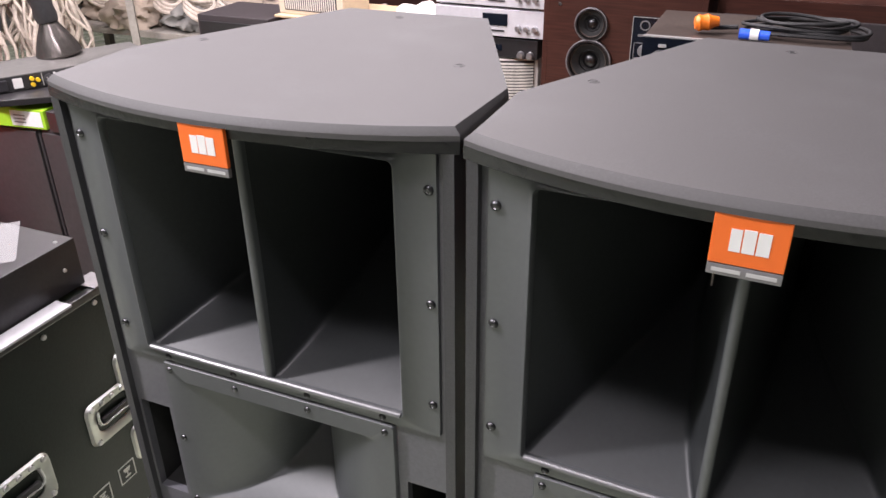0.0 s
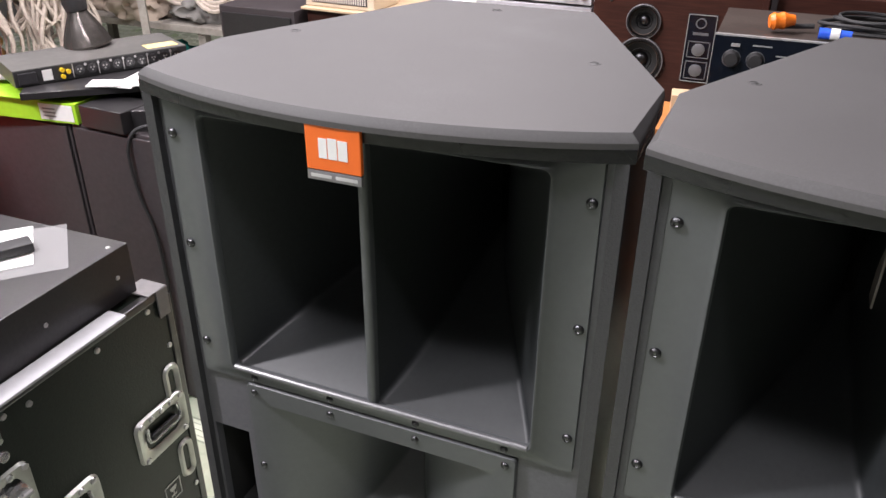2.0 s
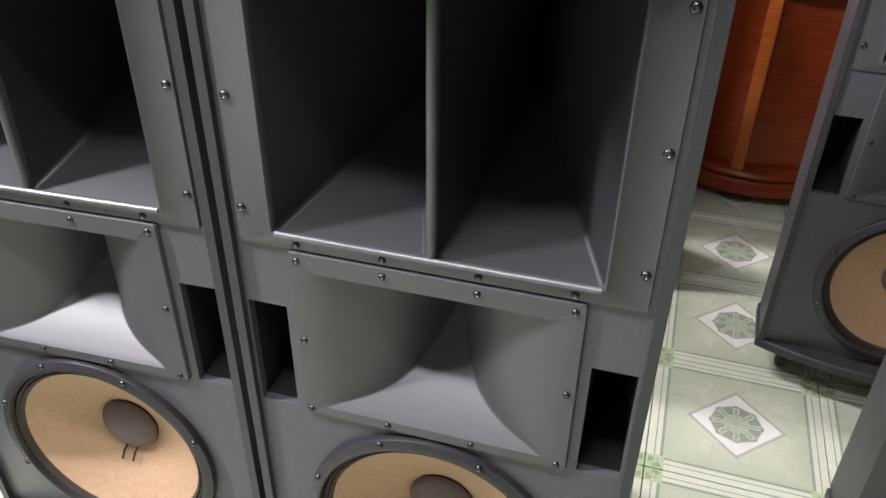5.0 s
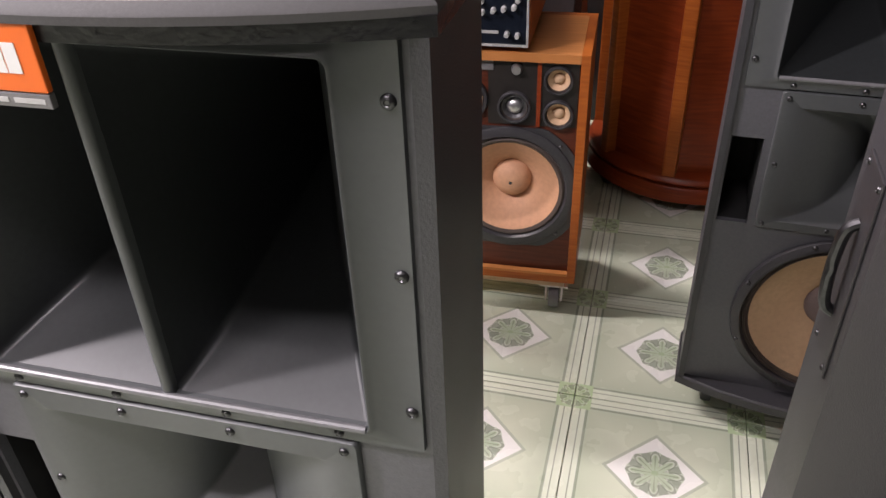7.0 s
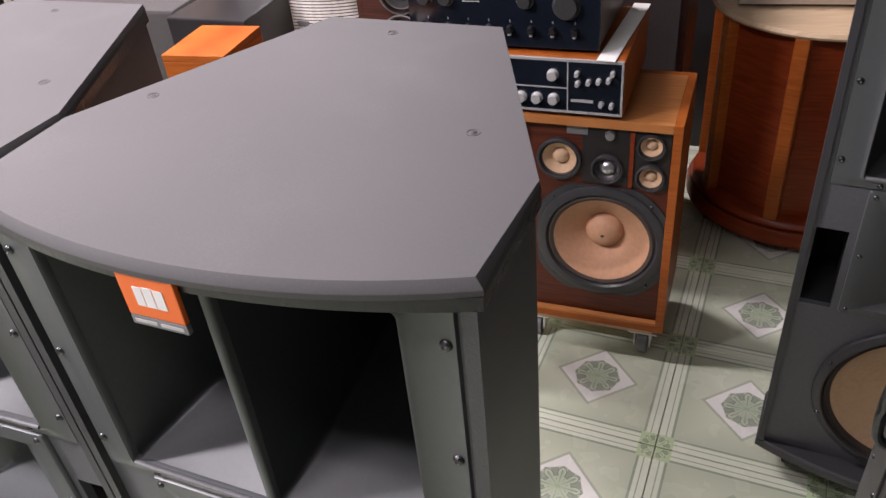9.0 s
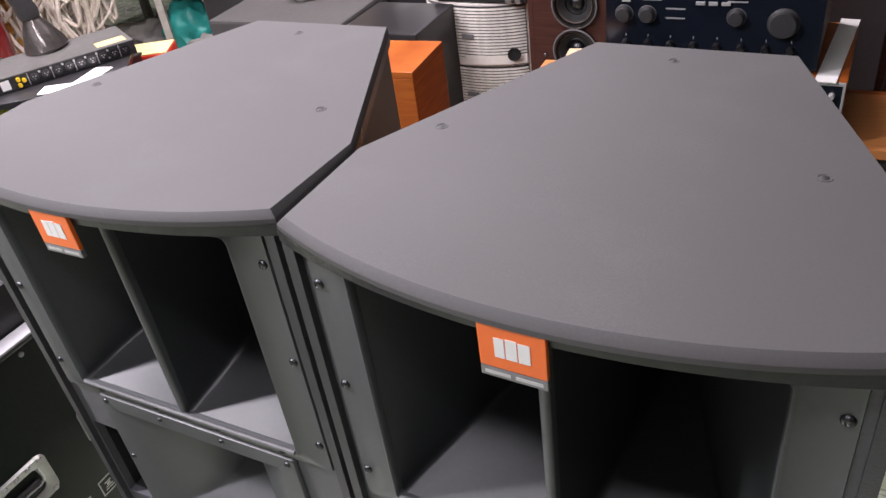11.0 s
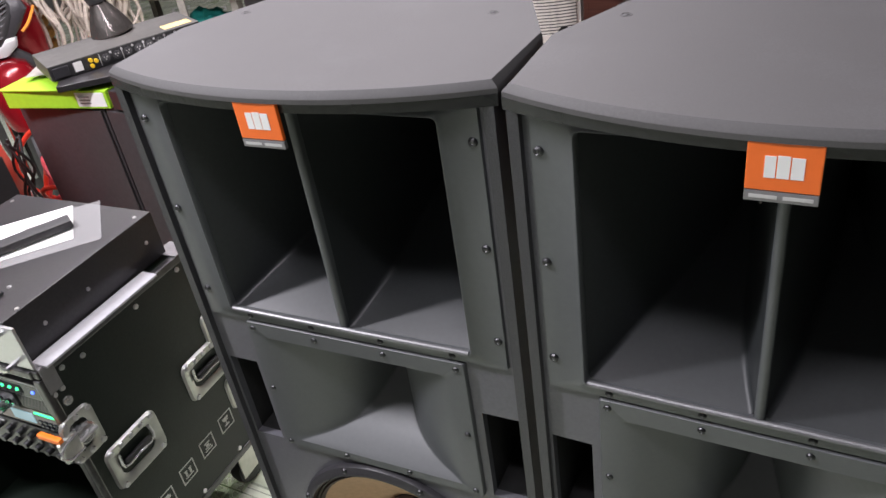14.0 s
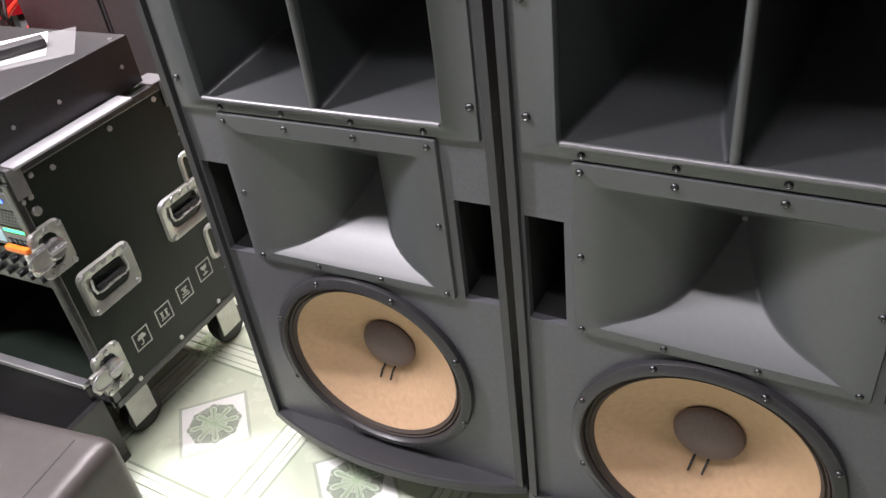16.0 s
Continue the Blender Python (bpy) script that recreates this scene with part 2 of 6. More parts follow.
# ---- building helpers ----
def part(name, bm, material, parent, label="", smooth=False, angle=35):
    """Link a bmesh as one mesh object under a thing or a part."""
    bmesh.ops.recalc_face_normals(bm, faces=bm.faces)
    me = bpy.data.meshes.new(name)
    if smooth:
        lim = radians(angle)
        for f in bm.faces:
            f.smooth = True
        for e in bm.edges:
            if len(e.link_faces) == 2 and e.calc_face_angle(0) > lim:
                e.smooth = False
    bm.to_mesh(me)
    bm.free()
    me.materials.append(material)
    ob = new(name, me)
    if parent is not None:
        ob.parent = parent
    if label:
        ob["label"] = label
    return ob


def thing(name, m, label, category, group=""):
    ob = new(name)
    ob.matrix_basis = m
    ob.empty_display_size = 0.05
    return tagged(ob, label, category, group)


def B():
    return bmesh.new()


def box(bm, x0, x1, y0, y1, z0, z1, bev=0.0, m=None, seg=2):
    r = bmesh.ops.create_cube(bm, size=1.0, matrix=Matrix.Translation(((x0 + x1) / 2, (y0 + y1) / 2, (z0 + z1) / 2)) @ Matrix.Diagonal((x1 - x0, y1 - y0, z1 - z0, 1)))
    vs = r["verts"]
    if m is not None:
        bmesh.ops.transform(bm, matrix=m, verts=vs)
    if bev:
        bmesh.ops.bevel(bm, geom=list({e for v in vs for e in v.link_edges}), offset=bev, segments=seg, profile=0.6, affect="EDGES")
    return bm


def axis_matrix(p, d):
    return Matrix.Translation(p) @ Vector(d).to_track_quat("Z", "Y").to_matrix().to_4x4()


def lathe(bm, profile, m, n=32):
    """Turn a profile of (radius, height) about m's z axis."""
    rings = []
    for r, h in profile:
        if r < 1e-6:
            rings.append([bm.verts.new(m @ Vector((0, 0, h)))] * n)
        else:
            rings.append([bm.verts.new(m @ Vector((r * math.cos(k * math.tau / n), r * math.sin(k * math.tau / n), h))) for k in range(n)])
    for a, b in zip(rings, rings[1:]):
        for k in range(n):
            q = []
            for v in (a[k], a[(k + 1) % n], b[(k + 1) % n], b[k]):
                if v not in q:
                    q.append(v)
            if len(q) > 2:
                bm.faces.new(q)
    return bm


def rod(bm, p0, p1, r0, r1=None, n=16):
    d = Vector(p1) - Vector(p0)
    r1 = r0 if r1 is None else r1
    return lathe(bm, [(0, 0), (r0, 0), (r1, d.length), (0, d.length)], axis_matrix(p0, d), n)


def tube(bm, pts, r, n=8, closed=False):
    """A round tube along points."""
    pts = [Vector(p) for p in pts]
    rings = []
    for i, p in enumerate(pts):
        a = pts[i - 1] if i or closed else p
        b = pts[(i + 1) % len(pts)] if i + 1 < len(pts) or closed else p
        fr = axis_matrix(p, (b - a).normalized())
        rings.append([bm.verts.new(fr @ Vector((r * math.cos(k * math.tau / n), r * math.sin(k * math.tau / n), 0))) for k in range(n)])
    pairs = list(zip(rings, rings[1:])) + ([(rings[-1], rings[0])] if closed else [])
    for a, b in pairs:
        off = min(range(n), key=lambda s: (a[0].co - b[s].co).length)
        for k in range(n):
            bm.faces.new((a[k], a[(k + 1) % n], b[(k + 1 + off) % n], b[(k + off) % n]))
    if not closed:
        bm.faces.new(rings[0])
        bm.faces.new(rings[-1])
    return bm


def curve_pts(ctrl, steps=6, closed=False):
    """A smooth line through control points."""
    c = [Vector(p) for p in ctrl]
    out = []
    n = len(c)
    for i in range(n if closed else n - 1):
        p0, p1 = c[(i - 1) % n] if closed or i else c[0], c[i]
        p2 = c[(i + 1) % n]
        p3 = c[(i + 2) % n] if closed or i + 2 < n else c[-1]
        for k in range(steps):
            s = k / steps
            out.append(0.5 * (2 * p1 + (p2 - p0) * s + (2 * p0 - 5 * p1 + 4 * p2 - p3) * s * s + (3 * p1 - p0 - 3 * p2 + p3) * s ** 3))
    if not closed:
        out.append(c[-1])
    return out


def prism(bm, outline, z0, z1, bev_top=0.0, bev_bottom=0.0):
    lo = [bm.verts.new((x, y, z0)) for x, y in outline]
    hi = [bm.verts.new((x, y, z1)) for x, y in outline]
    n = len(outline)
    fb, ft = bm.faces.new(lo), bm.faces.new(hi)
    for k in range(n):
        bm.faces.new((lo[k], lo[(k + 1) % n], hi[(k + 1) % n], hi[k]))
    if bev_top:
        bmesh.ops.bevel(bm, geom=list(ft.edges), offset=bev_top, segments=2, profile=0.5, affect="EDGES")
    if bev_bottom:
        bmesh.ops.bevel(bm, geom=[e for e in bm.edges if all(abs(v.co.z - z0) < 1e-6 for v in e.verts)], offset=bev_bottom, segments=2, profile=0.5, affect="EDGES")
    return bm


def chamfered(bm, outline, z0, z1, c, front=1.0):
    """A board of that outline (counter-clockwise or not) whose top edge is chamfered by c, front times as wide along the front."""
    n = len(outline)
    area = sum(outline[k][0] * outline[(k + 1) % n][1] - outline[(k + 1) % n][0] * outline[k][1] for k in range(n))
    s = 1 if area > 0 else -1

    def inset(d):
        out = []
        for k in range(n):
            a, b, e = Vector(outline[k - 1]), Vector(outline[k]), Vector(outline[(k + 1) % n])
            d1, d2 = (b - a).normalized(), (e - b).normalized()
            n1, n2 = Vector((-d1.y, d1.x)) * s, Vector((-d2.y, d2.x)) * s
            mid = (n1 + n2).normalized()
            out.append(b + mid * d * (front if b.y < 0.02 else 0.2) / max(0.35, mid.dot(n1)))
        return out

    rows = [(0.0, z0), (0.0, z1 - c), (c * 0.12, z1 - c * 0.8), (c * 0.88, z1 - c * 0.1), (c, z1)]
    return loft(bm, [[(p[0], p[1], z) for p in inset(d)] for d, z in rows], True, True)


def round_rect(x0, x1, z0, z1, r, n=5):
    """Corner-rounded rectangle as (x, z) points, always 4 * (n + 1) of them."""
    r = max(1e-4, min(r, (x1 - x0) / 2.01, (z1 - z0) / 2.01))
    out = []
    for cx, cz, a0 in ((x1 - r, z1 - r, 0), (x0 + r, z1 - r, 90), (x0 + r, z0 + r, 180), (x1 - r, z0 + r, 270)):
        for k in range(n + 1):
            a = radians(a0 + 90 * k / n)
            out.append((cx + r * math.cos(a), cz + r * math.sin(a)))
    return out


def loft(bm, loops, cap_end=False, cap_start=False):
    rings = [[bm.verts.new(p) for p in lp] for lp in loops]
    n = len(rings[0])
    for a, b in zip(rings, rings[1:]):
        for k in range(n):
            bm.faces.new((a[k], a[(k + 1) % n], b[(k + 1) % n], b[k]))
    if cap_end:
        bm.faces.new(rings[-1])
    if cap_start:
        bm.faces.new(rings[0])
    return bm


def pieces(name, bm, material, parent, mats, label="", smooth=True):
    """Alike small parts on one shared mesh, one object for each pose."""
    first = part(name, bm, material, parent, label, smooth)
    first.matrix_basis = mats[0]
    for m in mats[1:]:
        o = new(name, first.data)
        o.parent, o.matrix_basis = parent, m
        if label:
            o["label"] = label
    return first


def holed_board(bm, x0, x1, z0, z1, y, depth, holes):
    """A board in the xz plane, from y to y + depth, with round holes (x, z, r)."""
    loops = [[(x0, z0), (x1, z0), (x1, z1), (x0, z1)]] + [[(cx + r * math.cos(math.tau * k / 40), cz + r * math.sin(math.tau * k / 40)) for k in range(40)] for cx, cz, r in holes]
    edges, rings = [], []
    for lp in loops:
        vs = [bm.verts.new((x, y, z)) for x, z in lp]
        rings.append(vs)
        edges += [bm.edges.new((vs[k], vs[(k + 1) % len(vs)])) for k in range(len(vs))]
    r = bmesh.ops.triangle_fill(bm, edges=edges, use_beauty=True, use_dissolve=False)
    front = [f for f in r["geom"] if isinstance(f, bmesh.types.BMFace)]
    back = {}
    for vs in rings:
        for v in vs:
            back[v] = bm.verts.new(v.co + Vector((0, depth, 0)))
    for vs in rings:
        for k in range(len(vs)):
            a, b = vs[k], vs[(k + 1) % len(vs)]
            bm.faces.new((a, b, back[b], back[a]))
    for f in front:
        bm.faces.new([back[v] for v in reversed(f.verts)])
    return bm


def screw_heads(parent, places, r=0.0055, h=0.0035, material=None):
    pieces("screw", screw(B(), 0, 0, 0, r, h), material or DSTEEL, parent, [pose(*p) for p in places])


def screw(bm, x, y, z, r=0.0055, h=0.0035):
    """A domed screw head that faces -y."""
    lathe(bm, [(r * 1.05, 0), (r, h * 0.4), (r * 0.75, h * 0.85), (r * 0.45, h), (r * 0.3, h * 0.75), (0, h * 0.7)], axis_matrix((x, y, z), (0, -1, 0)), 12)
    return bm


# ---- room ----
PITCH = 0.4139
TILE, TILE_FAR = tile_material(PITCH, 0.5), tile_material(PITCH, 0.0)
FLOOR_M = pose(0.3832, 1.6892, 0, 0, 0, -2.38)
bm = box(B(), -6.6, 4.2, -4.2, 6.6, -0.16, -0.012)
floor = tagged(part("floor", bm, mat("grey_tile_grout", (0.36, 0.38, 0.32), 0.8), None), "pale green patterned ceramic tile floor", "floor", kind="structure")
for nm, b in (("wall_north", (-6.7, 4.3, 6.0, 6.15, -0.16, 3.2)), ("wall_south", (-6.7, 4.3, -4.0, -3.85, -0.16, 3.2)),
              ("wall_west", (-6.7, -6.5, -3.85, 6.0, -0.16, 3.2)), ("wall_east", (4.1, 4.3, -3.85, 6.0, -0.16, 3.2))):
    tagged(part(nm, box(B(), *b), WALLPAINT, None), "dusty painted workshop wall", "wall", kind="structure")
tagged(part("ceiling", box(B(), -6.7, 4.3, -4.0, 6.15, 3.2, 3.35), CEILPAINT, None), "plain white painted ceiling", "ceiling", kind="structure")


# ---- loudspeakers of the venue set ----
def cabinet_outline(front, bulge, half=0.3):
    pts = [(half * math.sin(a) / math.sin(0.5), front - bulge * (math.cos(a) - math.cos(0.5)) / (1 - math.cos(0.5))) for a in (0.5 - k * 1.0 / 24 for k in range(25))]
    return pts[::-1] + [(half, 0.158), (half * 0.45, 0.535), (-half * 0.45, 0.535), (-half, 0.158)]


def hf_cell(bm, side):
    """One of the two flared cells of the upper horn; side is -1 or 1."""
    loops = []
    for u in [k / 12 for k in range(13)]:
        d = 0.004 + 0.34 * u
        outer = 0.217 - 0.172 * u + 0.027 * u ** 5
        inner = 0.006 + 0.050 * (1 - (1 - u) ** 2.6)
        z0 = 0.873 + 0.121 * (1 - (1 - u) ** 1.25)
        z1 = 1.242 - 0.12 * (1 - (1 - u) ** 1.25)
        span = inner - 0.006

        def wall(z):
            f = abs(1 - 2 * (z - z0) / (z1 - z0)) ** 2.5
            k = 0.28 + 0.72 * f
            return 0.006 + span * (k + (1 - k) * u)

        r = min(0.008, (outer - inner) * 0.4)
        arc = [(r * (1 - math.cos(a)), r * (1 - math.sin(a))) for a in (math.pi / 8 * k for k in range(5))]
        lp = [(outer - a, z0 + b) for a, b in reversed(arc)] + [(outer - a, z1 - b) for a, b in arc]
        lp += [(wall(z1 - b) + a, z1 - b) for a, b in reversed(arc)]
        lp += [(wall(z), z) for z in (z1 - r + (z0 - z1 + 2 * r) * k / 10 for k in range(1, 10))]
        lp += [(wall(z0 + b) + a, z0 + b) for a, b in arc]
        loops.append([(side * x, d, z) for x, z in lp])
    return loft(bm, loops)


def hf_horn(parent):
    mouth = lambda g, r: round_rect(-0.217 - g, 0.217 + g, 0.873 - g, 1.242 + g, r)
    bm = B()
    frame_loops = [[(x, 0.003, z) for x, z in round_rect(-0.272, 0.272, 0.8505, 1.2605, 0.004)],
                   [(x, -0.003, z) for x, z in round_rect(-0.271, 0.271, 0.8515, 1.2595, 0.004)],
                   [(x, -0.003, z) for x, z in mouth(0.009, 0.012)],
                   [(x, -0.008, z) for x, z in mouth(0.005, 0.010)],
                   [(x, -0.009, z) for x, z in mouth(0.002, 0.009)],
                   [(x, -0.006, z) for x, z in mouth(0.0, 0.008)],
                   [(x, 0.006, z) for x, z in mouth(0.0, 0.008)]]
    loft(bm, frame_loops)
    horn = part("high_horn", bm, HORN, parent, "grey-black two-cell fibreglass horn flange", True, 50)
    for side in (-1, 1):
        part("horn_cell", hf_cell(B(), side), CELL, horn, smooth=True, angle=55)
        xs = sorted((side * 0.056, side * 0.072))
        # Throat end and duct are coloured black so that they stay in shade.
        part("throat", box(B(), xs[0] - 0.002, xs[1] + 0.002, 0.42, 0.424, 0.97, 1.14), VOID, horn, "throat end, black for shade")
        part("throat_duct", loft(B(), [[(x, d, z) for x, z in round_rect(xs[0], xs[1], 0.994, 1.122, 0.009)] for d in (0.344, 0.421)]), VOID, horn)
    bm = B()
    prof = [(0.0065 * math.cos(a), -0.001 - 0.006 * math.sin(a)) for a in (math.pi * k / 8 for k in range(9))]
    loft(bm, [[(x, y, z) for x, y in prof] + [(-0.0065, 0.01, z), (0.0065, 0.01, z)] for z in (0.868, 1.243)], True, True)
    part("divider", bm, HORN, horn, smooth=True)
    # Tube along the lower lip that carries the painted highlight line.
    part("mouth_lip", tube(B(), [(-0.2145, -0.0066, 0.8735), (-0.1, -0.0072, 0.8733), (0.1, -0.0072, 0.8733), (0.2145, -0.0066, 0.8735)], 0.0042, 10), LIP, horn, "lower lip, painted paler as a highlight", True)
    # Small pale tan strip beside the divider, deep in the left cell.
    part("bracket", box(B(), -0.0475, -0.0445, 0.236, 0.285, 1.035, 1.112, 0.001), TAN, horn, "pale tan strip inside the horn")
    screw_heads(horn, [(sx * 0.2615, -0.003, z) for sx in (-1, 1) for z in (1.213, 1.060, 0.904)], 0.0062, 0.0042)
    screw_heads(horn, [(x, -0.003, 0.8585) for x in (-0.187, -0.066, 0.062, 0.184)], 0.0052)
    screw_heads(horn, [(x, -0.003, 1.2535) for x in (-0.15, 0.15)], 0.005)


def mid_horn(parent):
    bm = B()
    loops = [[(x, 0.003, z) for x, z in round_rect(-0.202, 0.202, 0.552, 0.8475, 0.006)],
             [(x, -0.002, z) for x, z in round_rect(-0.202, 0.202, 0.552, 0.8475, 0.006)],
             [(x, -0.005, z) for x, z in round_rect(-0.2, 0.2, 0.554, 0.846, 0.006)],
             [(x, -0.005, z) for x, z in round_rect(-0.174, 0.174, 0.571, 0.817, 0.012)]]
    for k in range(1, 19):
        u = k / 18
        w = 0.004 + 0.170 * (0.60 * (1 - u) ** 4.6 + 0.40 * (1 - u))
        hz = 0.004 + 0.119 * (1 - u) ** 0.94
        loops.append([(x, -0.0045 + 0.168 * u, z) for x, z in round_rect(-w, w, 0.694 - hz, 0.694 + hz, 0.005)])
    loft(bm, loops, cap_end=True)
    horn = part("mid_horn", bm, HORN, parent, "grey-black flared fibreglass midrange horn", True, 42)
    screw_heads(horn, [(x, -0.005, z) for x in (-0.189, -0.066, 0.062, 0.187) for z in (0.834, 0.5625)] + [(sx * 0.189, -0.005, 0.697) for sx in (-1, 1)], 0.0052)


def woofer(parent, z=0.337, name="woofer"):
    m = Matrix.Translation((0, 0, z)) @ Matrix.Rotation(radians(90), 4, "X") @ Matrix.Diagonal((1.058, 1.058, 0.92, 1))
    bm = lathe(B(), [(0.197, -0.008), (0.199, 0.004), (0.197, 0.010), (0.191, 0.0125), (0.186, 0.0155), (0.181, 0.0155), (0.1785, 0.011), (0.1775, 0.0), (0.1775, -0.008)], m, 72)
    rim = part("woofer", bm, GASKET, parent, "fifteen-inch tan-cone woofer in a black cast frame", True, 40)
    bm = lathe(B(), [(0.178, 0.002), (0.175, 0.0055), (0.1715, 0.001), (0.1685, 0.004), (0.165, -0.001), (0.163, -0.003)], m, 72)
    part("surround", bm, SURROUND, rim, smooth=True, angle=80)
    prof = []
    for k in range(11):
        u = k / 10
        prof.append((0.1635 - 0.112 * u, -0.003 - 0.072 * (u ** 0.85)))
    part("cone", lathe(B(), prof, m, 72), CONE, rim, "tan paper cone", True)
    prof = [(0.054 * math.cos(a), -0.070 + 0.022 * math.sin(a)) for a in (math.pi / 2 * k / 8 for k in range(8))] + [(0, -0.048)]
    part("dust_cap", lathe(B(), prof, m, 40), CAP, rim, "mauve-brown dust cap", True)
    bm = B()
    for dx in (-0.017, 0.006):
        tube(bm, [(dx, 0.064, z - 0.056), (dx - 0.003, 0.052, z - 0.064), (dx - 0.006, 0.047, z - 0.078), (dx - 0.007, 0.045, z - 0.082)], 0.0022, 6)
    part("lead_wires", bm, RUBBER, rim)
    screw_heads(rim, [(0.203 * math.cos(a), -0.0105, z + 0.203 * math.sin(a)) for a in (math.tau * (k + 0.5) / 8 for k in range(8))], 0.0055, 0.005)


def badge(parent):
    """Orange badge that hangs from the lid's front edge; the wordmark is a plain white shape."""
    y = -0.0635
    base = part("badge", box(B(), -0.0325, 0.0325, y, y + 0.006, 1.227, 1.277, 0.0012), ORANGE, parent, "orange badge with a plain white mark")
    part("strip", box(B(), -0.0325, 0.0325, y, y + 0.006, 1.2150, 1.2262, 0.001), SILVER, base, "grey strip with pale bars")
    bm = B()
    for x0, x1, z0, z1 in ((-0.0165, -0.0068, 1.241, 1.263), (-0.0056, 0.0052, 1.241, 1.264), (0.0064, 0.0175, 1.241, 1.263)):
        box(bm, x0, x1, y - 0.0006, y + 0.001, z0, z1)
    part("mark", bm, WHITE, base)
    for x0, x1 in ((-0.028, -0.003), (0.002, 0.028)):
        part("lettering_bar", box(B(), x0, x1, y - 0.0005, y + 0.001, 1.2187, 1.2225), PRINT, base, "pale bar")


def caster(parent, x, y, h):
    bm = box(B(), x - 0.032, x + 0.032, y - 0.032, y + 0.032, h - 0.005, h, 0.001)
    for sx in (-1, 1):
        box(bm, x + sx * 0.018 - 0.0015, x + sx * 0.018 + 0.0015, y - 0.018, y + 0.03, h * 0.42, h - 0.004)
    c = part("caster", bm, PLATE_METAL, parent, "steel swivel caster")
    bm = lathe(B(), [(0, -0.013), (h * 0.3, -0.013), (h * 0.42, -0.011), (h * 0.44, 0), (h * 0.42, 0.011), (h * 0.3, 0.013), (0, 0.013)], axis_matrix((x, y + 0.012, h * 0.44), (1, 0, 0)), 20)
    part("wheel", bm, RUBBER, c, "black rubber wheel", True)


def venue_speaker(m, label):
    t = thing("loudspeaker", m, label, "loudspeaker", "tall three-way loudspeakers")
    lid = part("lid", chamfered(B(), cabinet_outline(-0.003, 0.062), 1.2765, 1.291, 0.0085, 1.0), TOP, t, "scuffed dark grey top with a bowed front edge", True, 28)
    # Solid band in place of the dark shadow gap between lid and flange.
    part("edge_band", prism(B(), cabinet_outline(-0.0045, 0.0530), 1.2620, 1.2765), BLACKBAND, lid, "chipped black band, dark as the shaded gap under the lid")
    cup = lathe(B(), [(0.0085, -0.001), (0.008, 0.0003), (0.0065, 0.0004), (0.006, -0.0008), (0, -0.0008)], Matrix.Identity(4), 16)
    pieces("screw_cup", cup, TOP, lid, [pose(x, y, 1.2912) for x, y in ((-0.227, 0.236), (0.203, 0.234), (-0.012, 0.488))])
    pieces("screw", lathe(B(), [(0.0055, -0.0004), (0.004, 0.0006), (0, 0.0007)], Matrix.Identity(4), 10), RUBBER, lid, [pose(x, y, 1.291) for x, y in ((-0.227, 0.236), (0.203, 0.234), (-0.012, 0.488))])
    part("base_board", chamfered(B(), cabinet_outline(-0.002, 0.057), 0.09, 0.115, 0.005), CAB, t, "black bottom board with a bowed front edge", True, 30)
    # sides and back
    bm = B()
    path = [(-0.295, -0.008), (-0.295, 0.155), (-0.131, 0.53), (0.131, 0.53), (0.295, 0.155), (0.295, -0.008)]
    inner = [(-0.281, -0.008), (-0.281, 0.152), (-0.121, 0.515), (0.121, 0.515), (0.281, 0.152), (0.281, -0.008)]
    ring = path + inner[::-1]
    lo = [bm.verts.new((x, y, 0.115)) for x, y in ring]
    hi = [bm.verts.new((x, y, 1.2620)) for x, y in ring]
    for k in range(12):
        bm.faces.new((lo[k], lo[(k + 1) % 12], hi[(k + 1) % 12], hi[k]))
    for k in range(5):
        for v in (lo, hi):
            bm.faces.new((v[k], v[k + 1], v[10 - k], v[11 - k]))
    part("shell", bm, CAB, t, "textured black cabinet side and back panels")
    # baffle with its openings
    bm = B()
    y = 0.003

    def quad(x0, x1, z0, z1):
        bm.faces.new([bm.verts.new(p) for p in ((x0, y, z0), (x1, y, z0), (x1, y, z1), (x0, y, z1))])

    for s in (-1, 1):
        for a, b, z0, z1 in ((0.276, 0.281, 0.553, 0.745), (0.19, 0.216, 0.553, 0.745), (0.19, 0.216, 0.745, 0.8495), (0.216, 0.276, 0.745, 0.8495), (0.276, 0.281, 0.745, 0.8495), (0.23, 0.281, 0.8495, 1.2620)):
            xs = sorted((s * a, s * b))
            quad(xs[0], xs[1], z0, z1)
    n = 64
    zc, r, hx = 0.337, 0.194, 0.281
    z0, z1 = 0.115, 0.553
    inner, outer = [], []
    for k in range(n):
        a = math.tau * k / n
        c, s = math.cos(a), math.sin(a)
        f = min(hx / abs(c) if abs(c) > 1e-6 else 9, (z1 - zc) / s if s > 1e-6 else 9, (z0 - zc) / s if s < -1e-6 else 9)
        inner.append(bm.verts.new((r * c, y, zc + r * s)))
        outer.append(bm.verts.new((f * c, y, zc + f * s)))
    for k in range(n):
        bm.faces.new((inner[k], inner[(k + 1) % n], outer[(k + 1) % n], outer[k]))
    for sx in (-1, 1):
        for ze in (z0, z1):
            near = sorted(outer, key=lambda v: (v.co - Vector((sx * hx, y, ze))).length)[:2]
            bm.faces.new((near[0], near[1], bm.verts.new((sx * hx, y, ze))))
    bmesh.ops.remove_doubles(bm, verts=bm.verts[:], dist=0.0002)
    ext = bmesh.ops.extrude_face_region(bm, geom=bm.faces[:])
    bmesh.ops.translate(bm, vec=(0, 0.014, 0), verts=[v for v in ext["geom"] if isinstance(v, bmesh.types.BMVert)])
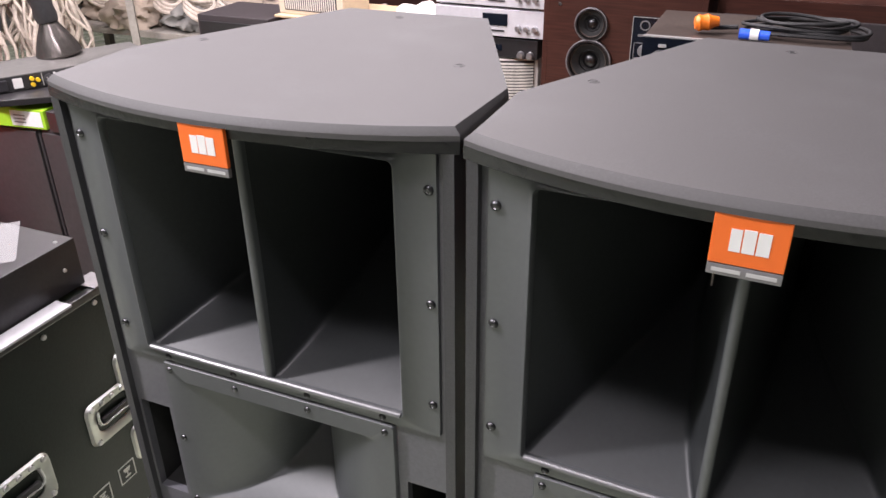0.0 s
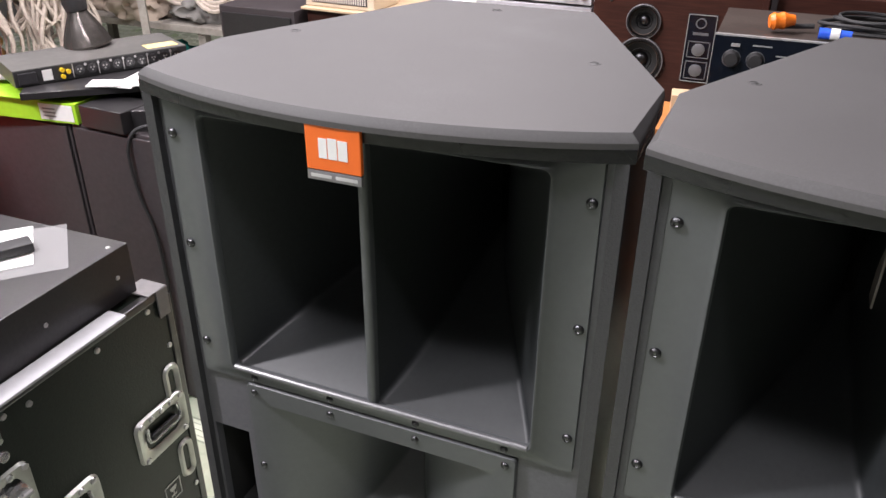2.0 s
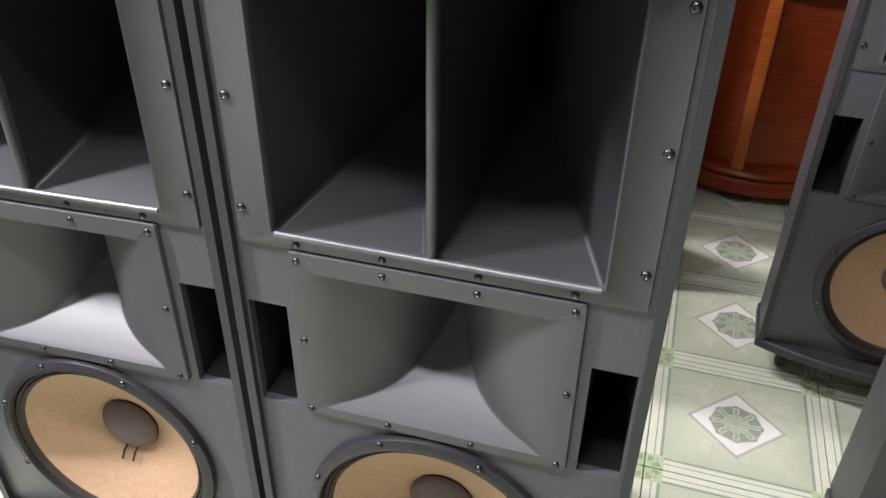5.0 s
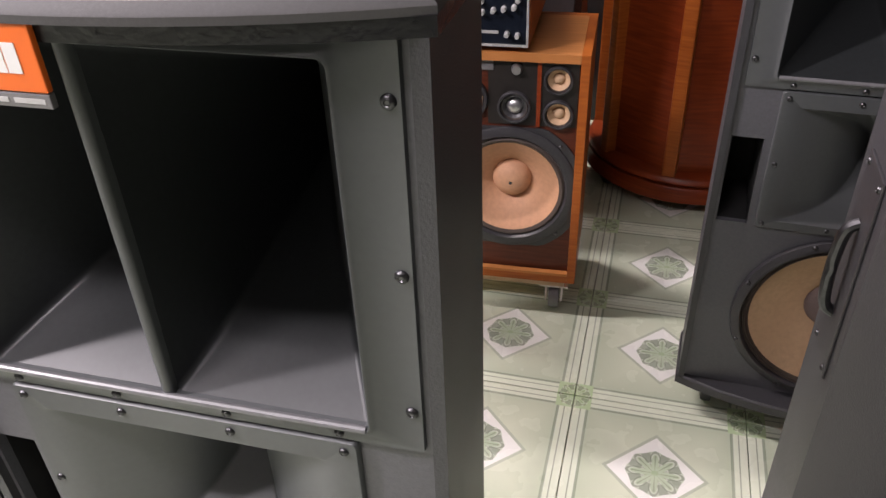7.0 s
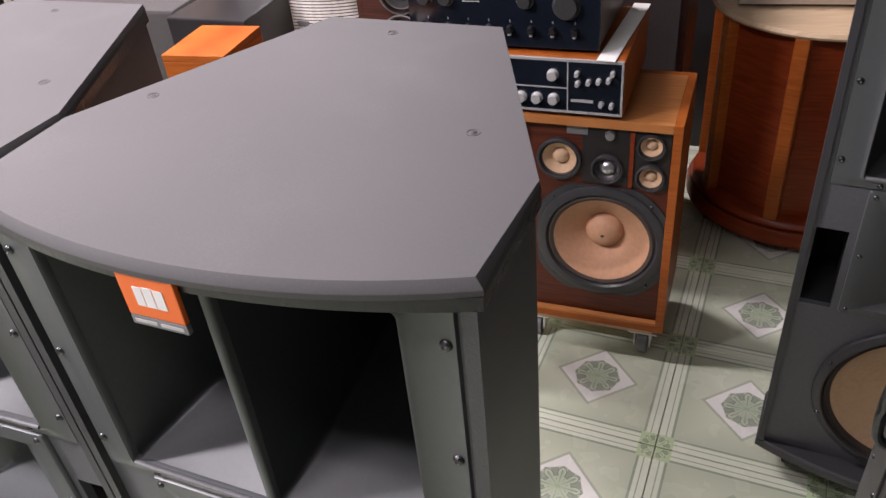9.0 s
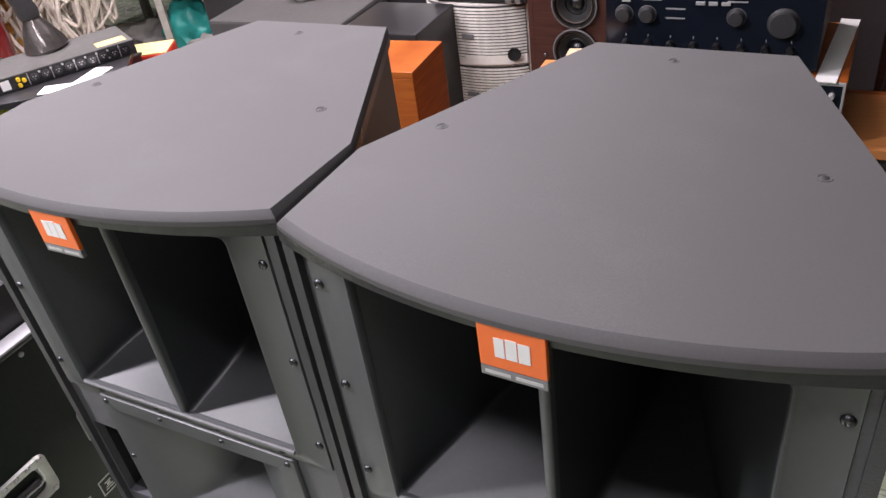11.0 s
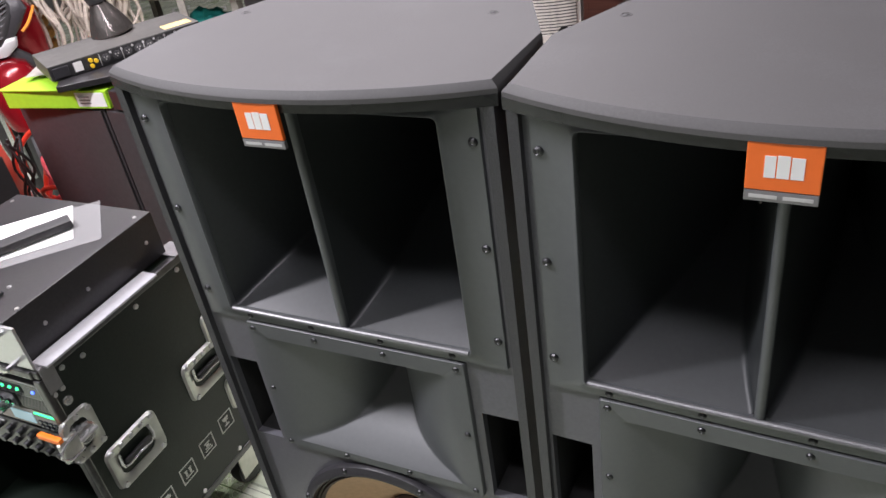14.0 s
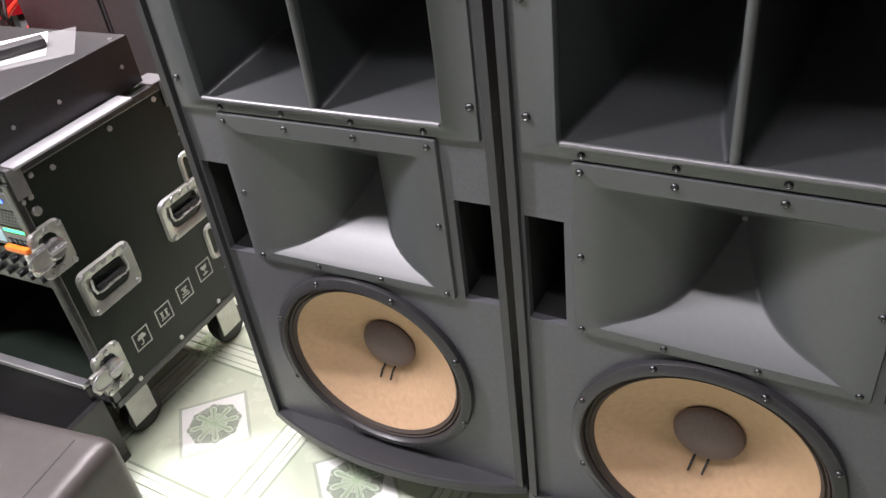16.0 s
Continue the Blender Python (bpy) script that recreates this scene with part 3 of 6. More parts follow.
    part("baffle", bm, BAFFLE, t, "slate-black front baffle")
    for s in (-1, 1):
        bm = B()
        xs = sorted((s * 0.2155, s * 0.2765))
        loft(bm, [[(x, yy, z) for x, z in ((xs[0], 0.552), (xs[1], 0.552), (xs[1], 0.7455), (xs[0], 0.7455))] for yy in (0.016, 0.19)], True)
        # Port walls take the shade colour instead of the cabinet's paint.
        part("port", bm, VOID, t, "open bass port, black for the shade inside")
    hf_horn(t)
    mid_horn(t)
    woofer(t)
    badge(t)
    for x, yy in ((-0.22, 0.05), (0.22, 0.05), (-0.11, 0.46), (0.11, 0.46)):
        caster(t, x, yy, 0.09)
    return t


venue_r = venue_speaker(pose(0.0, 0.723, 0, 0, 0, -1.6), "tall black three-way loudspeaker with orange badge and tan woofer")
venue_l = copy_thing(venue_r, pose(-0.608, 0.737, 0, 0, 0, 0.6))
venue_l["label"] = "tall black loudspeaker with orange badge beside the black flight case"
venue_far = copy_thing(venue_r, pose(0.916, 1.664, 0, 0, 0, -5.5))
venue_far["label"] = "black three-way loudspeaker standing apart near the teak speaker"
venue_back = copy_thing(venue_r, pose(1.03, 1.19, 0, 0, 0, 176))
venue_back["label"] = "black loudspeaker turned away, with a steel side handle"
bm = box(B(), 0.295, 0.299, 0.03, 0.125, 0.68, 0.98, 0.0015)
sh = part("side_handle", bm, GASKET, venue_back, "black steel handle plate")
part("grip", tube(B(), curve_pts([(0.297, 0.078, 0.76), (0.312, 0.078, 0.775), (0.316, 0.078, 0.83), (0.312, 0.078, 0.885), (0.297, 0.078, 0.9)], 5), 0.008, 10), DSTEEL, sh, "dull steel grip", True)
screw_m = [pose(0.299, y, z, 0, 0, 90) for y in (0.04, 0.115) for z in (0.692, 0.968)]
pieces("screw", screw(B(), 0, 0, 0, 0.005), DSTEEL, sh, screw_m)


# ---- flight case and what lies on it ----
case = thing("flight_case", pose(-1.49, 0.8, 0, 0, 0, 0.5), "black laminated rack flight case with galvanised hardware on casters", "flight case")
CX0, CX1, CY0, CY1, CZ0, CZ1 = -0.27, 0.27, -0.215, 0.215, 0.155, 0.742
body = part("side_panel", box(B(), CX1 - 0.01, CX1, CY0, CY1, CZ0, CZ1), CASE, case, "black laminated side panel")
part("side_panel", box(B(), CX0, CX0 + 0.01, CY0, CY1, CZ0, CZ1), CASE, case)
part("bottom_panel", box(B(), CX0 + 0.01, CX1 - 0.01, CY0, CY1, CZ0, CZ0 + 0.01), CASE, case)
part("top_panel", box(B(), CX0 + 0.01, CX1 - 0.01, CY0, CY1, CZ1 - 0.01, CZ1), CASE, case)
part("back_panel", box(B(), CX0 + 0.01, CX1 - 0.01, CY1 - 0.01, CY1, CZ0 + 0.01, CZ1 - 0.01), CASE, case)


def extrusion(p0, p1, parent):
    bm = B()
    d = Vector(p1) - Vector(p0)
    mid = (Vector(p0) + Vector(p1)) / 2
    h = [abs(c) / 2 + 0.009 for c in d]
    box(bm, mid.x - h[0], mid.x + h[0], mid.y - h[1], mid.y + h[1], mid.z - h[2], mid.z + h[2], 0.003)
    part("edge_profile", bm, mat_edge, parent, "dark edge profile")


mat_edge = mat("dark_anodised_edge", (0.10, 0.10, 0.10), 0.32, 0.85, vary=0.25, grain=60)
for z in (CZ0, CZ1):
    extrusion((CX1 - 0.006, CY0 + 0.004, z), (CX1 - 0.006, CY1 - 0.004, z), case)
    extrusion((CX0 + 0.02, CY0, z), (CX1 - 0.02, CY0, z), case)
    extrusion((CX0 + 0.006, CY0 + 0.004, z), (CX0 + 0.006, CY1 - 0.004, z), case)
for y in (CY0, CY1):
    extrusion((CX1 - 0.006, y, CZ0 + 0.02), (CX1 - 0.006, y, CZ1 - 0.02), case)


def rim_plate(bm, y0, y1, z0, z1, w, x, th):
    """A pressed rectangular rim on the case's side."""
    loft(bm, [[(x + a, p, q) for p, q in round_rect(y0 + b, y1 - b, z0 + b, z1 - b, 0.02)] for a, b in ((0, 0), (th, 0.003), (th, w * 0.45), (th * 0.3, w), (-0.006, w * 1.05))], cap_end=True)


rivet_head = lambda: lathe(B(), [(0.0075, 0), (0.0062, 0.003), (0, 0.0045)], axis_matrix((0, 0, 0), (1, 0, 0)), 10)
for cy, cz, hw, hh in ((-0.11, 0.434, 0.074, 0.057), (0.138, 0.455, 0.073, 0.055)):
    bm = B()
    rim_plate(bm, cy - hw, cy + hw, cz - hh, cz + hh, 0.024, CX1, 0.007)
    h = part("handle", bm, PLATE_METAL, case, "recessed galvanised drop handle", True, 30)
    part("dish", box(B(), CX1 - 0.0055, CX1 - 0.0035, cy - hw + 0.028, cy + hw - 0.028, cz - hh + 0.028, cz + hh - 0.028), AMP, h, "dark recess")
    part("grip", box(B(), CX1 + 0.001, CX1 + 0.012, cy - 0.038, cy + 0.038, cz - 0.012, cz + 0.008, 0.004, None, 2), RUBBER, h, "black rubber grip", True)
    bm = tube(B(), curve_pts([(CX1 + 0.006, cy - 0.044, cz + 0.03), (CX1 + 0.009, cy - 0.044, cz - 0.004), (CX1 + 0.01, cy, cz - 0.004), (CX1 + 0.009, cy + 0.044, cz - 0.004), (CX1 + 0.006, cy + 0.044, cz + 0.03)], 3), 0.0035, 8)
    part("bail", bm, STEEL, h, "steel bail", True)
    pieces("rivet", rivet_head(), STEEL, h, [pose(CX1 + 0.0065, cy - hw + 0.016 + k * (2 * hw - 0.032) / 4, cz + hh - 0.011) for k in range(5)] + [pose(CX1 + 0.0065, cy + s * (hw - 0.016), cz - hh + 0.011) for s in (-1, 1)])
# latches at the front edge
LY0 = CY0 - 0.025
for cz, hz in ((0.570, 0.056), (0.248, 0.058)):
    bm = B()
    rim_plate(bm, LY0 + 0.004, LY0 + 0.086, cz - hz, cz + hz, 0.02, CX1, 0.006)
    la = part("latch", bm, PLATE_METAL, case, "galvanised butterfly latch", True, 30)
    part("turn_disc", lathe(B(), [(0.024, -0.004), (0.024, 0.008), (0.019, 0.012), (0.007, 0.012), (0.006, 0.016), (0, 0.016)], axis_matrix((CX1, LY0 + 0.048, cz), (1, 0, 0)), 24), STEEL, la, "turned steel disc", True)
    part("wing", box(B(), CX1 + 0.012, CX1 + 0.019, LY0 + 0.026, LY0 + 0.07, cz - 0.004, cz + 0.004, 0.002), SILVERPL, la, "bright turn wing")
    part("striker", box(B(), CX1 + 0.002, CX1 + 0.013, LY0 - 0.014, LY0 + 0.03, cz - 0.026, cz + 0.026, 0.004), PLATE_METAL, la, "folded striker plate")
    part("wire_hook", tube(B(), curve_pts([(CX1 + 0.012, LY0 + 0.03, cz + 0.02), (CX1 + 0.015, LY0 - 0.004, cz + 0.018), (CX1 + 0.015, LY0 - 0.02, cz), (CX1 + 0.015, LY0 - 0.004, cz - 0.018), (CX1 + 0.012, LY0 + 0.03, cz - 0.02)], 4), 0.003, 6), STEEL, la, smooth=True)
    pieces("rivet", rivet_head(), STEEL, la, [pose(CX1 + 0.0055, y, z) for y in (LY0 + 0.016, LY0 + 0.045, LY0 + 0.075) for z in (cz - hz + 0.011, cz + hz - 0.011)])
part("cable_tie", box(B(), CX1 - 0.05, CX1 + 0.012, CY0 - 0.036, CY0 - 0.024, 0.594, 0.606, 0.003), ORANGEPL, case, "short orange strap")
for cz in (0.53, 0.33):
    bm = B()
    rim_plate(bm, CY1 - 0.05, CY1 - 0.006, cz - 0.05, cz + 0.05, 0.014, CX1, 0.006)
    part("latch", bm, PLATE_METAL, case, "galvanised rear latch", True, 30)
# corner braces, rivets
for y in (CY0, CY1):
    bm = box(B(), CX1 - 0.055, CX1 + 0.005, *sorted((y, y - math.copysign(0.05, y))), CZ1 + 0.0095, CZ1 + 0.0125, 0.001)
    box(bm, CX1 + 0.003, CX1 + 0.006, *sorted((y, y - math.copysign(0.03, y))), CZ1 - 0.05, CZ1 + 0.011, 0.001)
    part("corner_brace", bm, SILVER, case, "galvanised corner brace")
rivet = lathe(B(), [(0.0065, 0), (0.0055, 0.0028), (0, 0.0036)], axis_matrix((0, 0, 0), (1, 0, 0)), 10)
pieces("rivet", rivet, STEEL, case, [pose(CX1, y, z) for y, z in ((-0.122, 0.712), (0.029, 0.718), (0.16, 0.722), (-0.001, 0.172), (-0.143, 0.168), (0.14, 0.174), (0.2, 0.242), (-0.192, 0.711), (-0.207, 0.684), (-0.188, 0.685), (-0.2, 0.725), (-0.17, 0.722), (0.2, 0.62))], "steel rivet")
part("bolt_head", lathe(B(), [(0.011, 0), (0.0095, 0.004), (0.004, 0.005), (0, 0.004)], axis_matrix((CX1, -0.19, 0.655), (1, 0, 0)), 14), STEEL, case, "large steel bolt head", True)
# handling symbols: pale outlined squares
for k, (y, z) in enumerate(((-0.098, 0.253), (-0.02, 0.262), (0.056, 0.272), (0.132, 0.280))):
    bm = B()
    x = CX1 + 0.0004
    s = 0.024
    for a in ((y - s, y + s, z + s - 0.003, z + s), (y - s, y + s, z - s, z - s + 0.003), (y - s, y - s + 0.003, z - s, z + s), (y + s - 0.003, y + s, z - s, z + s)):
        box(bm, x, x + 0.0008, *a)
    glyph = [[(-.012, .012, 0, .007), (-.008, .008, .007, .012), (-.0012, .0012, -.013, 0), (-.008, 0, -.015, -.0125)],
             [(-.013, .013, -.013, -.010), (-.010, -.004, -.008, .006), (.004, .010, -.008, .006), (-.012, -.002, .006, .009), (.002, .012, .006, .009)],
             [(-.013, .013, -.014, -.011), (-.010, .010, -.007, -.004), (-.005, .005, -.002, .004), (-.009, .009, .006, .010)],
             [(-.010, .010, .006, .012), (-.007, .007, .001, .006), (-.0015, .0015, -.009, .001), (-.008, .008, -.013, -.009)]][k]
    for a, b, c, d in glyph:
        box(bm, x, x + 0.0008, y + a, y + b, z + c, z + d)
    part("handling_symbol", bm, mat_symbol if k else (mat_symbol := mat("pale_stencil_paint", (0.55, 0.56, 0.52), 0.6, vary=0.2)), case, "pale stencilled handling symbol")
for x, y in ((CX1 - 0.05, CY0 + 0.05), (CX1 - 0.05, CY1 - 0.05), (CX0 + 0.05, CY0 + 0.05), (CX0 + 0.05, CY1 - 0.05)):
    bm = box(B(), x - 0.045, x + 0.045, y - 0.04, y + 0.04, 0.149, 0.155, 0.001)
    for sx in (-1, 1):
        box(bm, x + sx * 0.024 - 0.002, x + sx * 0.024 + 0.002, y - 0.025, y + 0.045, 0.045, 0.15)
    c = part("caster", bm, PLATE_METAL, case, "steel swivel caster with grey tyre")
    bm = lathe(B(), [(0, -0.018), (0.03, -0.018), (0.05, -0.015), (0.053, 0), (0.05, 0.015), (0.03, 0.018), (0, 0.018)], axis_matrix((x, y + 0.02, 0.053), (1, 0, 0)), 24)
    part("wheel", bm, RUBBER, c, smooth=True)
# rack gear in the open front
led_bm = lambda x, y, z, r=0.004: lathe(B(), [(r, 0), (r * 0.75, 0.003), (0, 0.003)], axis_matrix((x, y, z), (0, -1, 0)), 10)
RX0, RX1 = CX0 + 0.012, CX1 - 0.012
u = part("rack_unit", box(B(), RX0, RX1, CY0 + 0.002, CY0 + 0.3, 0.662, 0.7, 0.001), FACE, case, "glossy blue-black rack unit with green lamps")
part("lamp_slot", box(B(), 0.098, 0.182, CY0 + 0.0008, CY0 + 0.002, 0.672, 0.69), VOID, u)
for k in range(4):
    part("led", led_bm(0.172 - 0.0215 * k, CY0 + 0.0008, 0.681), LED_G, u, "green lamp")
part("led", led_bm(0.215, CY0 + 0.002, 0.681), LED_B, u, "blue lamp")
part("trim", box(B(), RX0, RX1, CY0 + 0.001, CY0 + 0.02, 0.7, 0.7045), SILVER, u, "thin grey top edge")
u = part("rack_unit", box(B(), RX0, RX1, CY0 + 0.014, CY0 + 0.3, 0.612, 0.655, 0.001), DUST, case, "dusty silver rack unit with chrome plugs")
part("perforated_panel", box(B(), 0.135, RX1 - 0.003, CY0 + 0.010, CY0 + 0.014, 0.615, 0.652, 0.001), DSTEEL, u, "grey perforated panel")
# Flat black discs; their colour gives the perforations their shade.
pieces("hole", lathe(B(), [(0.0028, 0), (0, 0.0004)], axis_matrix((0, 0, 0), (0, -1, 0)), 6), VOID, u, [pose(0.143 + 0.0095 * a + 0.004 * (b % 2), CY0 + 0.0098, 0.621 + 0.0082 * b) for a in range(12) for b in range(4)])
part("socket_bar", box(B(), 0.055, 0.132, CY0 + 0.006, CY0 + 0.014, 0.616, 0.652, 0.002), RUBBER, u, "black socket bar")
pieces("plug", lathe(B(), [(0.010, 0), (0.0105, 0.01), (0.0085, 0.016), (0.0085, 0.03), (0.004, 0.034), (0, 0.034)], axis_matrix((0, 0, 0), (0, -1, 0)), 14), CHROME, u, [pose(0.07 + 0.024 * k, CY0 + 0.006, 0.63) for k in range(3)], "chrome plug")
u = part("rack_unit", box(B(), RX0, RX1, CY0 + 0.012, CY0 + 0.3, 0.560, 0.606, 0.001), DUST, case, "dusty silver rack unit with lit displays")
for x0, x1 in ((-0.05, 0.035), (0.085, 0.15)):
    part("display", box(B(), x0, x1, CY0 + 0.0095, CY0 + 0.0115, 0.57, 0.597), LCD, u, "pale lit display")
part("led", led_bm(0.06, CY0 + 0.012, 0.592, 0.0055), LED_R, u, "red lamp")
part("light_strip", box(B(), 0.16, RX1 - 0.006, CY0 + 0.0095, CY0 + 0.0115, 0.6, 0.6045), LED_G, u, "green light strip")
pieces("push_button", box(B(), -0.005, 0.005, -0.004, 0, -0.0035, 0.0035, 0.001), FACE, u, [pose(0.167 + 0.015 * a, CY0 + 0.012, 0.568 + 0.012 * b) for a in range(6) for b in range(2)], "", False)
u = part("rack_unit", box(B(), RX0, RX1, CY0 + 0.012, CY0 + 0.3, 0.465, 0.552, 0.001), AMP, case, "black rack unit with rows of knobs")
pieces("knob", lathe(B(), [(0.008, 0), (0.007, 0.014), (0, 0.015)], axis_matrix((0, 0, 0), (0, -1, 0)), 12), DSTEEL, u, [pose(0.215 - 0.034 * k, CY0 + 0.012, z) for k in range(7) for z in (0.492, 0.528)])
part("label_bar", box(B(), -0.03, 0.03, CY0 + 0.0112, CY0 + 0.012, 0.538, 0.543), PRINT, u)

strip = tagged(part("foam_strip", box(B(), -0.021, 0.021, -0.15, 0.15, 0, 0.006, 0.002), TAPE, None), "pale grey foam strip along the flight case lid", "strip")
strip.matrix_basis = pose(-1.2235, 0.748, 0.7522, 0, 0, 0.8)

amp = thing("power_amplifier", pose(-1.4575, 0.775, 0.7528, 0, 0, 1.2), "black rack amplifier with silver front panel on the flight case", "amplifier")
part("casing", box(B(), -0.208, 0.208, -0.19, 0.2, 0, 0.105, 0.0015), AMP, amp, "black sheet steel casing")
bm = box(B(), -0.235, 0.235, -0.196, -0.19, 0.004, 0.1, 0.001)
fp = part("front_panel", bm, ALU, amp, "brushed silver front panel")
for sx in (-1, 1):
    bm = tube(B(), curve_pts([(sx * 0.2, -0.196, 0.085), (sx * 0.2, -0.226, 0.083), (sx * 0.2, -0.23, 0.05), (sx * 0.2, -0.226, 0.02), (sx * 0.2, -0.196, 0.018)], 5), 0.005, 8)
    part("handle", bm, CHROME, fp, smooth=True)
pieces("vent", box(B(), -0.055, 0.055, -0.001, 0.001, -0.0018, 0.0018), RUBBER, fp, [pose(0.09, -0.1965, 0.062 + 0.009 * k) for k in range(4)], smooth=False)
part("socket", lathe(B(), [(0.011, 0), (0.011, 0.006), (0.008, 0.008), (0, 0.004)], axis_matrix((-0.02, -0.196, 0.045), (0, -1, 0)), 18), DSTEEL, fp, "round socket", True)
part("switch", box(B(), 0.045, 0.07, -0.2, -0.196, 0.036, 0.046, 0.001), RUBBER, fp, "black switch")
pieces("screw", lathe(B(), [(0.005, -0.001), (0.004, 0.002), (0, 0.0025)], Matrix.Identity(4), 10), STEEL, amp, [pose(x, y, 0.105) for x, y in ((0.2, -0.15), (0.19, 0.17), (-0.19, 0.17), (0.12, -0.1), (0.05, 0.1))] + [pose(0.208, y, 0.05, 0, 90, 0) for y in (-0.12, -0.01, 0.16)])


# ---- on the amplifier: papers and tool ----
z_amp = 0.8585
paper = tagged(part("manual_sheet", box(B(), -0.17, 0.15, -0.085, 0.08, 0, 0.0025, 0.0005), PAPER, None), "white printed leaflet on the black amplifier", "leaflet")
paper.matrix_basis = pose(-1.505, 0.79, z_amp + 0.0005, 0, 0, 48)
for x0, x1, y0, y1 in ((0.05, 0.08, -0.01, 0.03), (0.085, 0.11, 0.0, 0.02), (-0.1, 0.02, 0.04, 0.045), (-0.1, 0.0, 0.028, 0.032)):
    part("print_bar", box(B(), x0, x1, y0, y1, 0.0026, 0.003), DUST, paper, "grey printed bar")
sleeve = tagged(part("plastic_sleeve", box(B(), -0.185, 0.185, -0.1, 0.088, 0, 0.001), CLEAR, None), "clear plastic sleeve over the leaflet", "sleeve")
sleeve.matrix_basis = pose(-1.47, 0.79, z_amp + 0.0045, 0, 0, 47)
remote = tagged(part("remote_control", box(B(), -0.1, 0.1, -0.02, 0.02, 0, 0.018, 0.004), RUBBER, None, "", True), "long black remote lying on the leaflet", "remote")
remote.matrix_basis = pose(-1.437, 0.80, z_amp + 0.006, 0, 0, 60)
gun = thing("wrapped_tool", pose(-1.475, 0.64, z_amp, 0, 0, 62), "clear-wrapped hand tool with orange bands on the amplifier", "tool")
part("body", lathe(B(), [(0, -0.04), (0.016, -0.038), (0.024, -0.02), (0.026, 0.01), (0.02, 0.035), (0.012, 0.05), (0, 0.052)], axis_matrix((0, 0, 0.027), (1, 0, 0)), 14), mat("glossy_brown_black_wrap", (0.05, 0.035, 0.028), 0.15, vary=0.4, grain=40, bump=0.6, bump_scale=60), gun, "", True)
part("band", lathe(B(), [(0.014, -0.006), (0.036, -0.008), (0.037, 0.006), (0.015, 0.008)], axis_matrix((0.05, 0, 0.037), (1, 0, 0.2)), 14), ORANGEPL, gun, "orange plastic band", True)
part("tab", box(B(), -0.075, -0.035, -0.012, 0.008, 0.0, 0.012, 0.003), ORANGEPL, gun, "orange plastic tab")
pen = tagged(part("pen", rod(B(), (-0.06, 0, 0.005), (0.045, 0, 0.005), 0.0045, 0.0035, 10), RUBBER, None, "", True), "thin black pen on the amplifier", "pen")
pen.matrix_basis = pose(-1.325, 0.61, z_amp, 0, 0, 88)

# ---- boxes beside the flight case ----
tb = thing("equipment_box", pose(-2.05, 0.84, 0, 0, 0, 20), "black equipment box with a dusty top beside the case", "box")
part("body", box(B(), -0.22, 0.24, -0.2, 0.2, 0, 0.868, 0.004), AMP, tb)
part("cable_loop", tube(B(), curve_pts([(0.12, -0.02, 0.874), (0.16, 0.03, 0.874), (0.2, 0.0, 0.874), (0.17, -0.05, 0.874)], 6, True), 0.005, 8, True), RUBBER, tb, "small black cable loop", True)
nb = thing("taupe_box", pose(-1.013, 0.4, 0, 0, 0, 7), "worn taupe laminated box standing on the tiles", "box")
part("body", box(B(), -0.42, 0.07, -0.5, 0, 0, 0.36, 0.035, None, 5), NEARBOX, nb, "", True)
part("seam", box(B(), -0.0015, 0.0015, -0.46, -0.03, 0.3597, 0.3606), RUBBER, nb, "dark seam in the top")
tray = thing("black_tray", pose(-1.5, 0.39, 0, 0, 0, 2), "open black case lid lying in front of the flight case", "case lid")
part("base", box(B(), -0.27, 0.275, -0.12, 0.165, 0.0, 0.02, 0.002), AMP, tray)
part("side_wall", box(B(), 0.26, 0.275, -0.12, 0.165, 0.02, 0.19, 0.002), AMP, tray)
part("side_wall", box(B(), -0.27, -0.255, -0.12, 0.165, 0.02, 0.19, 0.002), AMP, tray)
part("back_wall", box(B(), -0.255, 0.26, 0.15, 0.165, 0.02, 0.23, 0.002), AMP, tray)
part("edge_profile", box(B(), -0.255, 0.26, 0.147, 0.168, 0.23, 0.243, 0.002), ALU, tray, "aluminium edge profile")

# ---- teak speaker, receiver and amplifier ----
teak = thing("teak_speaker", pose(0.14, 2.0, 0, 0, 0, 0.5), "vintage teak speaker with salmon woofer on a castered board", "speaker")
TX0, TX1, TZ0, TZ1 = -0.215, 0.208, 0.118, 0.778
bm = B()
box(bm, TX0, TX0 + 0.022, 0, 0.32, TZ0, TZ1, 0.001)
box(bm, TX1 - 0.022, TX1, 0, 0.32, TZ0, TZ1, 0.001)
box(bm, TX0 + 0.022, TX1 - 0.022, 0, 0.32, TZ0, TZ0 + 0.022)
box(bm, TX0 + 0.022, TX1 - 0.022, 0.3, 0.32, TZ0 + 0.022, TZ1)
part("cabinet", bm, TEAK, teak, "orange teak veneered sides")
part("top", box(B(), TX0 + 0.0225, TX1 - 0.0225, 0.0005, 0.3, TZ1 - 0.022, TZ1 - 0.0005), TEAK_TOP, teak, "honey teak top board")
TH = [(0.018, 0.402, 0.151), (-0.098, 0.65, 0.05), (0.028, 0.634, 0.035), (0.135, 0.709, 0.03), (0.138, 0.62, 0.032)]
part("baffle", holed_board(B(), TX0 + 0.022, TX1 - 0.022, TZ0 + 0.022, TZ1 - 0.022, 0.02, 0.015, TH), DARKRED, teak, "dark red-brown baffle")


